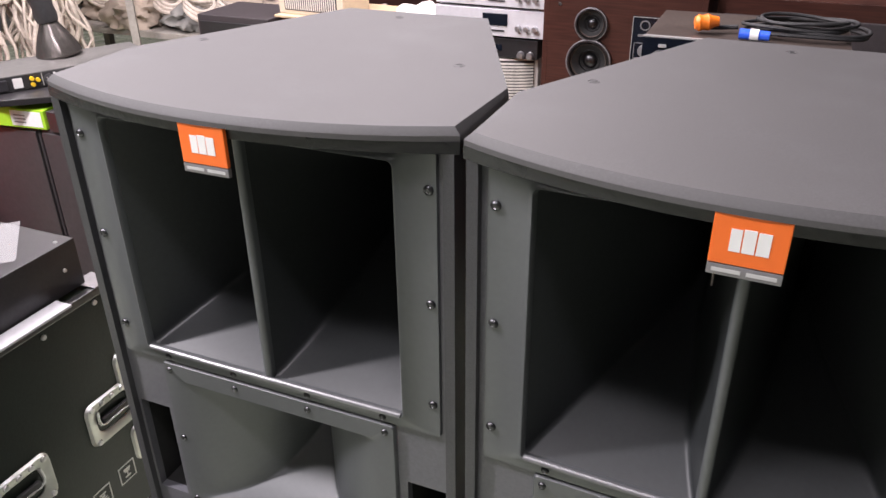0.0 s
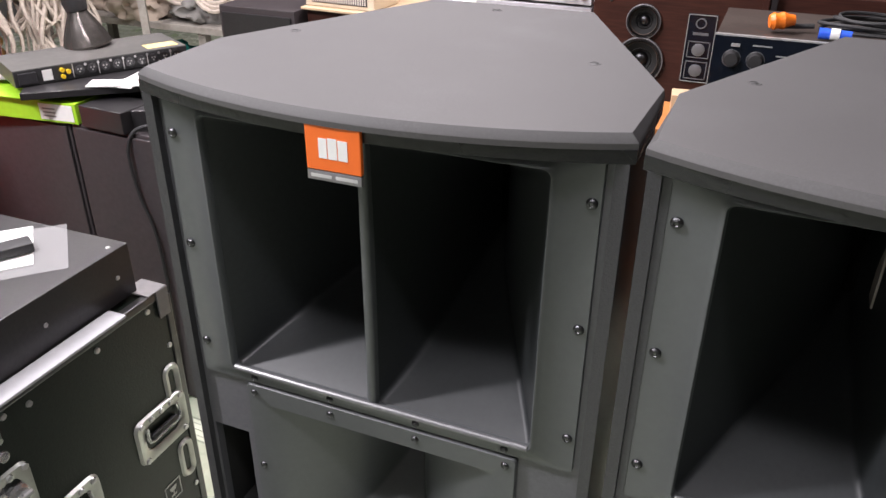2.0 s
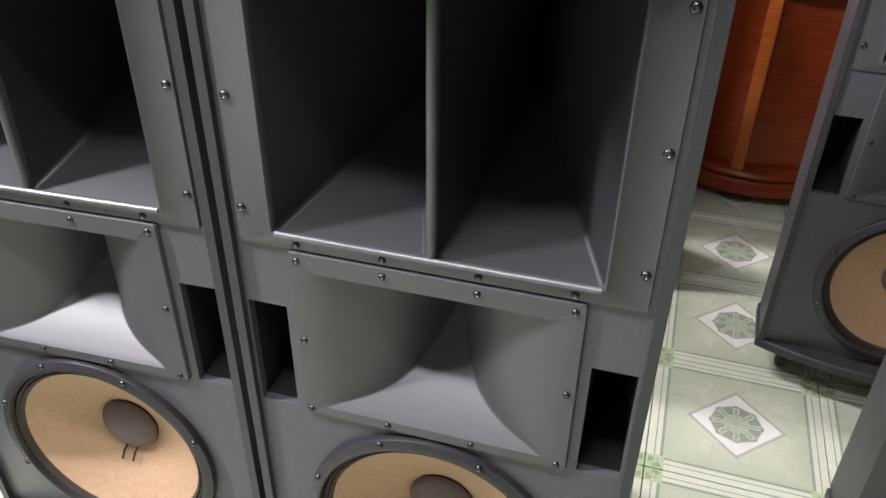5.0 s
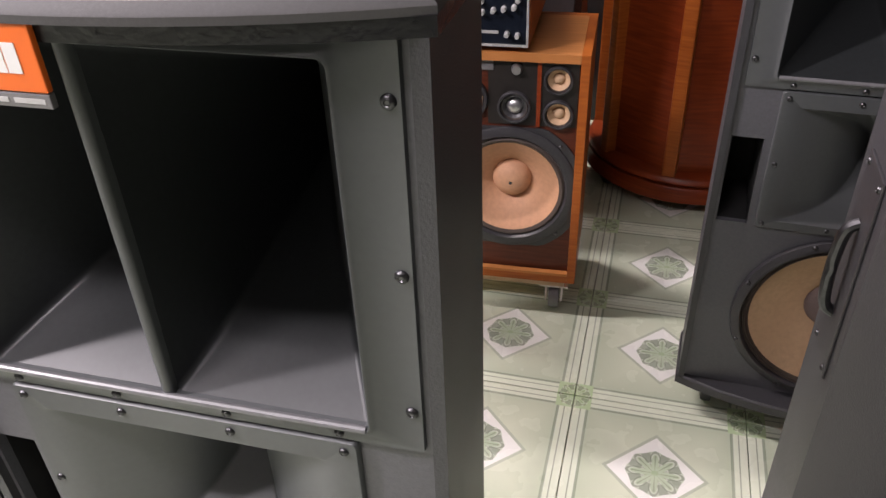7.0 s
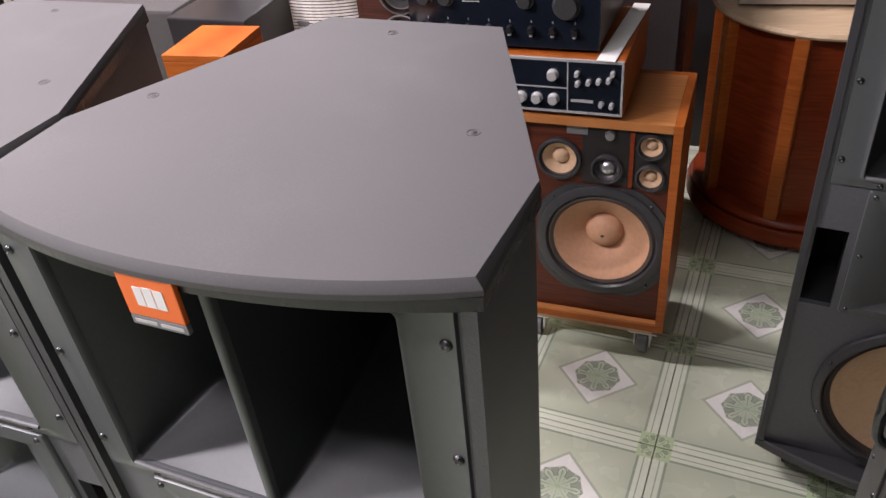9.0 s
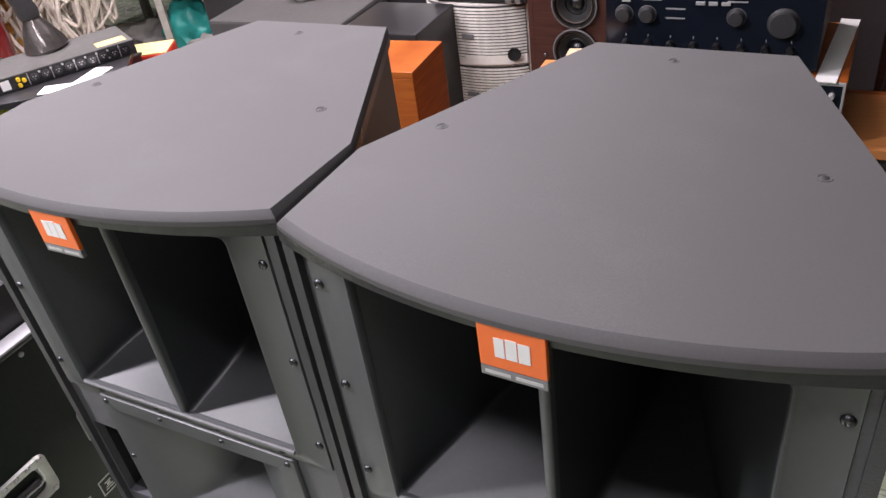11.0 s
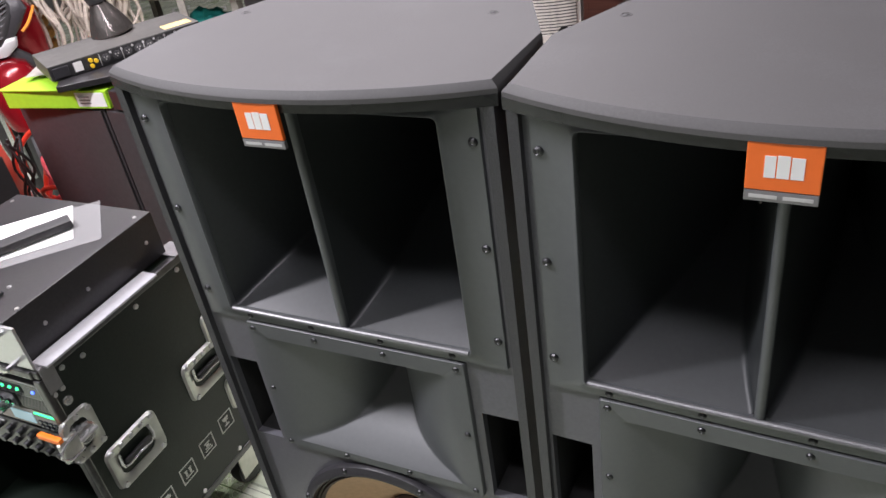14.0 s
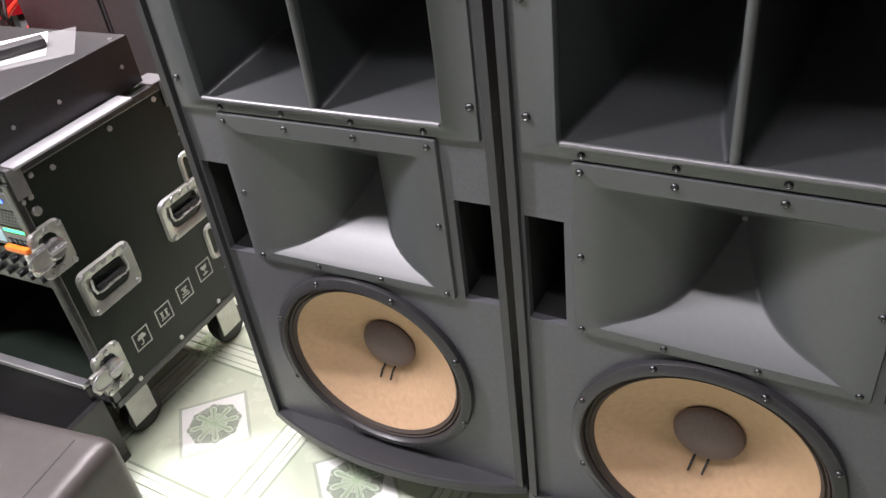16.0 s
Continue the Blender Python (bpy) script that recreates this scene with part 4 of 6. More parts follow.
def driver(parent, x, y, z, r, cone, ring=GASKET, depth=0.35, cap=0.33, capmat=None, name="driver"):
    m = Matrix.Translation((x, y, z)) @ Matrix.Rotation(radians(90), 4, "X")
    d = part(name, lathe(B(), [(r, -0.002), (r, 0.008), (r * 0.96, 0.011), (r * 0.86, 0.011), (r * 0.83, 0.004), (r * 0.82, 0.0)], m, 48), ring, parent, "", True)
    part("surround", lathe(B(), [(r * 0.83, 0.002), (r * 0.79, 0.006), (r * 0.74, 0.001)], m, 48), SURROUND, d, "", True)
    part("cone", lathe(B(), [(r * 0.745, 0.0015), (r * 0.55, -r * depth * 0.35), (r * cap * 0.95, -r * depth)], m, 48), cone, d, "paper cone", True)
    part("dust_cap", lathe(B(), [(r * cap * math.cos(a), -r * depth + r * cap * 0.75 * math.sin(a)) for a in (math.pi / 2 * k / 7 for k in range(7))] + [(0, -r * depth + r * cap * 0.75)], m, 32), capmat or cone, d, "", True)
    return d


big = driver(teak, 0.018, 0.018, 0.402, 0.178, PINKCONE, cap=0.3)
loops = []
for dep, g in ((0.0, 0.0), (0.005, 0.0), (0.006, -0.004), (0.0055, None)):
    loops.append([(0.018 + q * math.cos(a), 0.0195 - dep, 0.402 + q * math.sin(a)) for a in (math.tau * k / 72 for k in range(72)) for q in [0.172 if g is None else g + 0.176 * min(1.12, 1 / max(abs(math.cos(a)), abs(math.sin(a))))]])
part("frame_plate", loft(B(), loops), GASKET, big, "black squarish cast frame", True, 40)
pieces("screw", screw(B(), 0, 0, 0, 0.005), DSTEEL, big, [pose(0.018 + 0.184 * math.cos(a), 0.0138, 0.402 + 0.184 * math.sin(a)) for a in (math.tau * (k + 0.5) / 4 for k in range(4))])
part("cap_vents", lathe(B(), [(0.005, 0.0), (0.004, 0.0012), (0, 0.0012)], axis_matrix((0.018, 0.0405, 0.402), (0, -1, 0)), 12), RUBBER, big)
part("mount_panel", holed_board(B(), -0.038, 0.182, 0.586, 0.752, 0.0165, 0.0034, TH[2:]), mat("black_speaker_plate", (0.02, 0.017, 0.016), 0.35), teak, "black plate behind the small drivers")
part("wood_strip", box(B(), 0.083, 0.093, 0.012, 0.0163, 0.585, 0.75), CHERRY, teak, "narrow red wood strip")
driver(teak, -0.098, 0.018, 0.65, 0.06, CONE, depth=0.3, cap=0.38)
driver(teak, 0.028, 0.0155, 0.634, 0.042, GASKET, depth=0.2, cap=0.5, capmat=ALU)
driver(teak, 0.135, 0.0155, 0.709, 0.036, CONE, depth=0.3, cap=0.4)
driver(teak, 0.138, 0.0155, 0.62, 0.038, CONE, depth=0.3, cap=0.4)
part("level_knob", lathe(B(), [(0.014, 0), (0.014, 0.004), (0.011, 0.014), (0, 0.015)], axis_matrix((0.033, 0.016, 0.733), (0, -1, 0)), 20), ALU, teak, "silver level knob", True)
part("name_plate", box(B(), -0.078, -0.025, 0.0135, 0.0163, 0.727, 0.756), SILVER, teak, "small plain metal plate")
for x in (-0.17, 0.15):
    for y in (0.05, 0.27):
        bm = box(B(), x - 0.04, x + 0.04, y - 0.03, y + 0.03, 0.085, 0.09)
        box(bm, x - 0.025, x - 0.02, y - 0.02, y + 0.02, 0.03, 0.085)
        box(bm, x + 0.02, x + 0.025, y - 0.02, y + 0.02, 0.03, 0.085)
        c = part("caster", bm, WHITEPL, teak, "white plate caster")
        part("wheel", lathe(B(), [(0, -0.014), (0.034, -0.014), (0.036, 0), (0.034, 0.014), (0, 0.014)], axis_matrix((x, y, 0.036), (1, 0, 0)), 20), SILVER, c, "", True)
part("bottom_rail", box(B(), TX0 + 0.023, TX1 - 0.023, 0.0006, 0.018, TZ0 + 0.0005, TZ0 + 0.03, 0.001), TEAK_TOP, teak, "honey teak bottom rail")
part("dolly_board", box(B(), TX0 + 0.02, TX1 - 0.03, 0.02, 0.3, 0.09, 0.1175), PINE, teak, "pale castered board")

rec = thing("receiver", pose(-0.03, 2.0, 0.7785, 0, 0, 0.5), "vintage wood-cased receiver with silver-edged black fascia", "receiver")
part("case", box(B(), -0.25, 0.232, 0.004, 0.37, 0.012, 0.155, 0.002), TEAK, rec, "walnut-toned wooden case")
part("fascia", box(B(), -0.245, 0.227, -0.004, 0.006, 0.02, 0.148, 0.001), FACE, rec, "black glass fascia")
bm = box(B(), -0.248, 0.23, -0.006, 0.003, 0.0145, 0.02)
box(bm, -0.248, 0.23, -0.006, 0.003, 0.148, 0.1535)
box(bm, 0.225, 0.23, -0.006, 0.003, 0.02, 0.148)
box(bm, -0.248, 0.095, -0.0055, 0.0, 0.078, 0.081)
box(bm, 0.095, 0.098, -0.0055, 0.0, 0.02, 0.148)
part("trim", bm, SILVERPL, rec, "polished silver trim")
kn = lambda r: lathe(B(), [(r * 1.15, 0), (r * 1.1, 0.003), (r, 0.005), (r * 0.9, 0.016), (0, 0.017)], axis_matrix((0, 0, 0), (0, -1, 0)), 20)
pieces("knob", kn(0.013), SILVERPL, rec, [pose(x, -0.004, z) for x, z in ((0.06, 0.113), (0.062, 0.05), (0.02, 0.05), (-0.02, 0.05), (-0.06, 0.05), (-0.12, 0.05))], "silver knob")
pieces("slider_knob", kn(0.006), SILVERPL, rec, [pose(x, -0.004, z) for x, z in ((0.12, 0.12), (0.205, 0.125), (0.122, 0.095), (0.148, 0.1), (0.172, 0.104), (0.196, 0.108), (0.18, 0.045), (0.205, 0.043))], "small silver knob")
part("slot", box(B(), 0.105, 0.16, -0.0055, -0.003, 0.045, 0.052), SILVERPL, rec)
pieces("foot", rod(B(), (0, 0, 0), (0, 0, 0.012), 0.014), RUBBER, rec, [pose(x, y, 0) for x in (-0.2, 0.18) for y in (0.05, 0.32)])

slip = tagged(part("paper_strip", box(B(), -0.022, 0.022, -0.2, 0.2, 0, 0.002), PAPER, None), "white paper strip along the receiver top", "paper")
slip.matrix_basis = pose(0.168, 2.19, 0.935, 0, 0, -3)
big_amp = thing("stereo_amplifier", pose(-0.105, 2.03, 0.9345, 0, 0, 0.5), "large black stereo amplifier with blue-black fascia on the receiver", "amplifier")
part("case", box(B(), -0.238, 0.238, 0.004, 0.34, 0.012, 0.18, 0.002), mat("dusty_dark_brown_sheet", (0.055, 0.042, 0.036), 0.4, vary=0.2, grain=120, wear=(0.12, 0.1, 0.085), wear_amount=0.4), big_amp, "dusty dark brown case")
part("fascia", box(B(), -0.24, 0.24, -0.005, 0.004, 0.01, 0.178, 0.001), FACE, big_amp, "blue-black fascia")
bm = box(B(), -0.2405, 0.2405, -0.006, 0.004, 0.178, 0.182)
part("trim", bm, SILVERPL, big_amp, "thin silver edge")
pieces("knob", kn(0.017), RUBBER, big_amp, [pose(x, -0.005, 0.125) for x in (-0.195, -0.14, 0.06)], "black knob")
pieces("volume_knob", kn(0.03), RUBBER, big_amp, [pose(0.16, -0.005, 0.115)], "large black volume knob")
pieces("small_knob", kn(0.0085), DSTEEL, big_amp, [pose(-0.19 + 0.053 * k, -0.005, 0.055) for k in range(8)], "small black knob")
pieces("push_button", box(B(), -0.01, 0.01, -0.004, 0, -0.004, 0.004, 0.001), SILVERPL, big_amp, [pose(x, -0.005, 0.155) for x in (-0.02, 0.008, 0.036)] + [pose(-0.19, -0.005, 0.158)], "silver push button", False)
pieces("print_bar", box(B(), -0.022, 0.022, -0.0006, 0, -0.0015, 0.0015), SILVERPL, big_amp, [pose(-0.075, -0.005, 0.14), pose(-0.075, -0.005, 0.118), pose(-0.13, -0.005, 0.16), pose(0.06, -0.005, 0.16)], "", False)
pieces("tick", box(B(), -0.001, 0.001, -0.0006, 0, -0.003, 0.003), SILVERPL, big_amp, [pose(-0.19 + 0.053 * k, -0.005, 0.074) for k in range(8)], "", False)
pieces("toggle", box(B(), -0.004, 0.004, -0.009, 0, -0.0022, 0.0022, 0.0008), SILVERPL, big_amp, [pose(-0.19 + 0.053 * k, -0.006, 0.042) for k in range(8)], "silver toggle tip", False)
pieces("knob_ring", lathe(B(), [(0.0215, 0), (0.021, 0.0008), (0.0203, 0.0008), (0.0198, 0)], axis_matrix((0, 0, 0), (0, -1, 0)), 24), SILVER, big_amp, [pose(x, -0.005, 0.125) for x in (-0.195, -0.14, 0.06)], "pale scale ring")
pieces("foot", rod(B(), (0, 0, 0), (0, 0, 0.012), 0.016), RUBBER, big_amp, [pose(x, y, 0) for x in (-0.2, 0.2) for y in (0.05, 0.3)])

random.seed(5)
coil = thing("speaker_cable", pose(0.0, 2.15, 1.1165), "coiled black speaker cable with orange and blue connectors", "cable")
for k in range(5):
    rx, ry, ox, oy, ph = 0.15 - 0.013 * k, 0.075 - 0.005 * k, random.uniform(-0.022, 0.022), random.uniform(-0.012, 0.012), random.uniform(0, 6)
    part("loop", tube(B(), [(0.02 + ox + rx * math.cos(a) * (1 + 0.06 * math.sin(2 * a + ph)), oy + ry * math.sin(a), 0.0055 + 0.0075 * k + 0.0035 * (1 + math.sin(2 * a + ph))) for a in (math.tau * j / 40 for j in range(40))], 0.0046, 8, True), RUBBER, coil, "", True)
part("tail", tube(B(), curve_pts([(-0.13, -0.02, 0.014), (-0.17, -0.03, 0.012), (-0.2, -0.05, 0.014)], 5), 0.006, 8), RUBBER, coil, "", True)
part("orange_connector", lathe(B(), [(0, -0.028), (0.015, -0.028), (0.021, -0.018), (0.018, -0.008), (0.021, 0.004), (0.015, 0.016), (0.012, 0.03), (0, 0.03)], axis_matrix((-0.205, -0.05, 0.026), (1, 0.3, 0.1)), 16), ORANGEPL, coil, "orange plug", True)
part("blue_connector", rod(B(), (-0.12, -0.095, 0.014), (-0.05, -0.1, 0.014), 0.013, 0.011, 14), BLUE, coil, "blue plug", True)
part("blue_label", rod(B(), (-0.095, -0.0975, 0.0145), (-0.075, -0.099, 0.0145), 0.0137, 0.0137, 14), WHITE, coil, "", True)

# ---- octagonal cherry cabinet and deck ----
octo = thing("octagonal_cabinet", pose(0.69, 3.0, 0, 0, 0, 9), "red cherry octagonal cabinet with pale round top", "cabinet")
oct_pts = lambda r: [(r * math.cos(math.tau * (k + 0.5) / 8), r * math.sin(math.tau * (k + 0.5) / 8)) for k in range(8)]
part("body", prism(B(), oct_pts(0.335), 0.12, 0.76), CHERRY, octo, "red cherry side panels")
part("plinth", lathe(B(), [(0, 0.04), (0.37, 0.04), (0.385, 0.05), (0.385, 0.085), (0.375, 0.1), (0, 0.1)], Matrix.Identity(4), 48), CHERRY, octo, "rounded plinth", True, 40)
part("plinth_step", lathe(B(), [(0, 0.1), (0.362, 0.1), (0.372, 0.112), (0.366, 0.126), (0.352, 0.135), (0, 0.135)], Matrix.Identity(4), 48), CHERRY, octo, "moulded red step", True, 40)
pieces("post", box(B(), -0.022, 0.022, -0.022, 0.022, 0.13, 0.762, 0.006), TEAK, octo, [pose(x, y, 0, 0, 0, 22.5 + 45 * k) for k, (x, y) in enumerate(oct_pts(0.34))], "orange corner post", False)
part("top", lathe(B(), [(0, 0), (0.365, 0), (0.37, 0.008), (0.365, 0.02), (0, 0.02)], Matrix.Translation((0, 0, 0.762)), 48), PINE, octo, "pale round top board", True)
pieces("foot", lathe(B(), [(0.02, 0), (0.03, 0.02), (0.028, 0.04)], Matrix.Identity(4), 16), RUBBER, octo, [pose(x, y, 0) for x, y in oct_pts(0.33)[::2]])
deck = thing("silver_deck", pose(0.62, 2.85, 0.7825, 0, 0, 6), "silver hi-fi deck on the octagonal cabinet", "deck")
part("case", box(B(), -0.21, 0.21, 0, 0.28, 0.01, 0.12, 0.002), ALU, deck)
pieces("knob", kn(0.014), ALU, deck, [pose(x, -0.001, 0.05) for x in (-0.13, -0.07, -0.01, 0.06, 0.13)], "silver knob")
pieces("foot", rod(B(), (0, 0, 0), (0, 0, 0.01), 0.014), RUBBER, deck, [pose(x, y, 0) for x in (-0.17, 0.17) for y in (0.05, 0.24)])

# ---- tower speakers and white speakers ----
tower = thing("tower_speaker", pose(-0.4975, 2.5, 0), "dark walnut floor speaker with three round drivers", "speaker")
bm = box(B(), -0.253, -0.235, 0, 0.34, 0, 1.16, 0.002)
box(bm, 0.235, 0.253, 0, 0.34, 0, 1.16, 0.002)
box(bm, -0.235, 0.235, 0.001, 0.34, 1.142, 1.16)
box(bm, -0.235, 0.235, 0.32, 0.34, 0, 1.142)
part("cabinet", bm, WALNUT, tower, "dark walnut cabinet")
part("baffle", holed_board(B(), -0.235, 0.235, 0.0, 1.142, 0.0, 0.018, [(-0.094, z, r * 0.85) for z, r in ((1.03, 0.052), (0.91, 0.073), (0.762, 0.073))]), WALNUT, tower, "dark walnut front board")
for z, r in ((1.03, 0.052), (0.91, 0.073), (0.762, 0.073)):
    d = driver(tower, -0.094, -0.003, z, r, VOID, DSTEEL, 0.3, 0.33, DSTEEL)
    part("trim_ring", lathe(B(), [(r * 1.0, 0.008), (r * 1.01, 0.0105), (r * 0.955, 0.0115)], Matrix.Translation((-0.094, -0.003, z)) @ Matrix.Rotation(radians(90), 4, "X"), 48), SILVER, d, "thin grey ring", True)
    part("inner_ring", lathe(B(), [(r * 0.5, -r * 0.16), (r * 0.47, -r * 0.16 + 0.002), (r * 0.45, -r * 0.2)], Matrix.Translation((-0.094, -0.003, z)) @ Matrix.Rotation(radians(90), 4, "X"), 36), DSTEEL, d, "", True)
pl = part("label_plate", box(B(), 0.035, 0.12, -0.004, 0.0, 0.86, 1.065, 0.001), FACE, tower, "black plate with pale frames")
for z0, z1 in ((0.935, 0.985), (0.87, 0.925), (0.8615, 1.0635)):
    bm = B()
    if z1 - z0 > 0.1:
        for a in ((0.036, 0.119, z0, z0 + 0.002), (0.036, 0.119, z1 - 0.002, z1), (0.036, 0.038, z0, z1), (0.117, 0.119, z0, z1)):
            box(bm, a[0], a[1], -0.0055, -0.0035, a[2], a[3])
        part("border", bm, SILVERPL, pl, "thin pale border")
        continue
    for a in ((0.045, 0.11, z0, z0 + 0.003), (0.045, 0.11, z1 - 0.003, z1), (0.045, 0.048, z0, z1), (0.107, 0.11, z0, z1)):
        box(bm, a[0], a[1], -0.0055, -0.0035, a[2], a[3])
    part("frame", bm, SILVER, pl)
    part("dial", lathe(B(), [(0.016, 0), (0.019, 0.001), (0.019, 0.004), (0.013, 0.006), (0, 0.007)], axis_matrix((0.0775, -0.004, (z0 + z1) / 2), (0, -1, 0)), 20), SILVER, pl, "", True)
part("mark", lathe(B(), [(0.012, 0), (0.016, 0.0012), (0.013, 0.0018)], axis_matrix((0.075, -0.0045, 1.038), (0, -1, 0)), 16), SILVER, pl)
part("print_bar", box(B(), 0.055, 0.1, -0.0046, -0.0038, 1.003, 1.011), SILVER, pl)
pieces("screw", screw(B(), 0, 0, 0, 0.006), DSTEEL, tower, [pose(-0.2, 0, 1.085), pose(-0.2, 0, 0.74)])
tower2 = thing("dark_cabinet", pose(0.03, 2.56, 0), "plain dark walnut cabinet behind the amplifiers", "cabinet")
part("body", box(B(), -0.255, 0.255, 0, 0.36, 0, 1.13, 0.004), WALNUT, tower2)
part("front", box(B(), -0.235, 0.235, -0.012, 0, 0.06, 1.08, 0.003), BROWN, tower2, "dark brown cloth front")


def white_speaker(m, label):
    t = thing("white_speaker", m, label, "speaker", "ivory slatted speakers")
    arc = [(0.2 * math.sin(a) / math.sin(0.6), 0.06 - 0.06 * (math.cos(a) - math.cos(0.6)) / (1 - math.cos(0.6))) for a in (-0.6 + 0.1 * k for k in range(13))]
    part("body", prism(B(), arc + [(0.2, 0.26), (-0.2, 0.26)], 0, 0.217, 0.008, 0.004), WHITEPL, t, "ivory plastic body", True)
    arc2 = [(0.2 * math.sin(a) / math.sin(0.6), 0.06 - 0.06 * (math.cos(a) - math.cos(0.6)) / (1 - math.cos(0.6))) for a in (-0.56 + 0.08 * k for k in range(15))]
    bm = prism(B(), [(x, y - 0.008) for x, y in arc2] + [(x, y + 0.002) for x, y in reversed(arc2)], 0, 0.0062)
    pieces("slat", bm, mat("ivory_slat", (0.70, 0.67, 0.62), 0.4) if not bpy.data.materials.get("ivory_slat") else bpy.data.materials["ivory_slat"], t, [pose(0, 0, 0.03 + 0.0112 * k) for k in range(16)], "", False)
    part("backing", prism(B(), [(x, y - 0.003) for x, y in arc2] + [(x, y + 0.004) for x, y in reversed(arc2)], 0.026, 0.211), GASKET, t, "dark mesh behind the slats")
    part("lip", prism(B(), [(x, y - 0.011) for x, y in arc2[6:]] + [(x, y + 0.003) for x, y in reversed(arc2[6:])], 0.004, 0.036, 0.003), WHITEPL, t, "ivory lower lip", True)
    # Shallow disc, black in place of the shade in a deep port.
    part("port", lathe(B(), [(0.023, 0.0), (0.024, 0.005), (0.021, 0.006), (0.020, 0.002), (0, 0.002)], axis_matrix((0.150, 0.0165, 0.042), (0.45, -1, 0)), 24), VOID, t, "round port, black for the shade in its hole", True)
    part("badge", box(B(), -0.035, 0.01, -0.0115, -0.006, 0.098, 0.114), SILVER, t, "small dark plain badge")
    return t


stand = thing("wooden_stand", pose(-1.02, 2.6, 0), "pale board topped stand under the white speakers", "stand")
part("body", box(B(), -0.2, 0.2, 0.02, 0.3, 0, 0.405, 0.003), WALNUT, stand)
part("top", box(B(), -0.22, 0.22, 0.0, 0.31, 0.405, 0.425, 0.002), PINE, stand, "pale top board")
ws = white_speaker(pose(-1.01, 2.6, 0.4255), "ivory slatted speaker, lower of a stacked pair")
ws2 = copy_thing(ws, pose(-1.01, 2.6, 0.643))
ws2["label"] = "ivory slatted speaker, upper of a stacked pair"
bd = thing("black_deck", pose(-0.98, 2.61, 0.8605), "slim black deck on the white speakers", "deck")
part("case", box(B(), -0.17, 0.18, 0, 0.22, 0.006, 0.072, 0.002), AMP, bd)
pieces("knob", kn(0.012), ALU, bd, [pose(x, 0, 0.02) for x in (0.12, 0.155)], "silver knob")
part("display", box(B(), -0.12, 0.05, -0.002, 0, 0.03, 0.05), FACE, bd)
pieces("foot", rod(B(), (0, 0, 0), (0, 0, 0.006), 0.012), RUBBER, bd, [pose(x, y, 0) for x in (-0.13, 0.14) for y in (0.04, 0.18)])
for i, (z, lab) in enumerate(((0.933, "silver cassette deck on the black deck"), (1.034, "silver cassette deck at the top of the stack"))):
    sd = thing("silver_deck", pose(-0.98, 2.6, z, 0, 0, 1 - 2 * i), lab, "deck", "silver cassette decks")
    part("case", box(B(), -0.2, 0.2, 0, 0.25, 0.008, 0.1, 0.002), mat("pale_silver_enamel", (0.66, 0.65, 0.68), 0.4, 0.2, vary=0.08) if i == 0 else bpy.data.materials["pale_silver_enamel"], sd)
    part("window", box(B(), -0.02, 0.07, -0.003, 0, 0.045, 0.085), FACE, sd, "dark cassette window")
    part("slot", box(B(), 0.0, 0.06, -0.003, 0, 0.025, 0.03), GASKET, sd)
    pieces("knob", kn(0.01), ALU, sd, [pose(x, 0, 0.04) for x in (0.11, 0.14, 0.17)], "silver knob")
    pieces("key", box(B(), -0.007, 0.007, -0.004, 0, -0.004, 0.004, 0.001), ALU, sd, [pose(-0.16 + 0.025 * k, 0, 0.03) for k in range(5)], "", False)
    pieces("foot", rod(B(), (0, 0, 0), (0, 0, 0.008), 0.012), RUBBER, sd, [pose(x, y, 0) for x in (-0.16, 0.16) for y in (0.05, 0.2)])

# ---- boxes behind the tall speakers ----
ob = thing("orange_wood_box", pose(-0.875, 1.83, 0, 0, 0, 6), "orange wooden box behind the tall loudspeakers", "box")
part("body", box(B(), -0.11, 0.075, 0, 0.22, 0.0, 0.93, 0.003), TEAK, ob)
part("top", box(B(), -0.11, 0.075, 0, 0.22, 0.93, 0.948, 0.002), TEAK, ob, "orange veneered top")
ob2 = thing("honey_wood_box", pose(-0.46, 1.77, 0, 0, 0, 3), "honey wooden box beside the stereo amplifier", "box")
part("body", box(B(), -0.02, 0.1, 0, 0.22, 0.0, 0.945, 0.003), TEAK_TOP, ob2)
blk = thing("black_speaker_box", pose(-1.7, 2.36, 0, 0, 0, 4), "black carpeted speaker box with a red tag", "speaker")
part("body", box(B(), -0.28, 0.3, 0, 0.36, 0, 0.852, 0.012), mat("dusty_black_carpet", (0.055, 0.052, 0.05), 0.85, vary=0.3, grain=200, bump=0.4), blk)
part("tag", box(B(), -0.26, -0.2, -0.004, 0.0, 0.74, 0.79), REDTOOL, blk, "red tag")
bowl = tagged(part("bowl", lathe(B(), [(0.035, 0), (0.055, 0.03), (0.062, 0.035), (0.055, 0.033), (0.033, 0.004), (0, 0.004)], Matrix.Identity(4), 28), WHITEPL, None, "", True), "white plastic bowl on the black speaker box", "bowl")
bowl.matrix_basis = pose(-1.72, 2.62, 0.8525)
blk2 = thing("small_black_box", pose(-1.22, 2.3, 0, 0, 0, 2), "low black box with dusty top behind the loudspeaker", "box")
part("body", box(B(), -0.14, 0.16, 0, 0.3, 0, 0.86, 0.006), AMP, blk2)
bb = thing("brown_speaker", pose(-2.18, 2.72, 0, 0, 0, 1), "dark brown bookshelf speaker on end", "speaker")
part("body", box(B(), -0.18, 0.18, 0, 0.3, 0, 0.895, 0.004), BROWN, bb)
part("front", box(B(), -0.165, 0.165, -0.01, 0, 0.4, 0.87, 0.003), AMP, bb, "black cloth front")
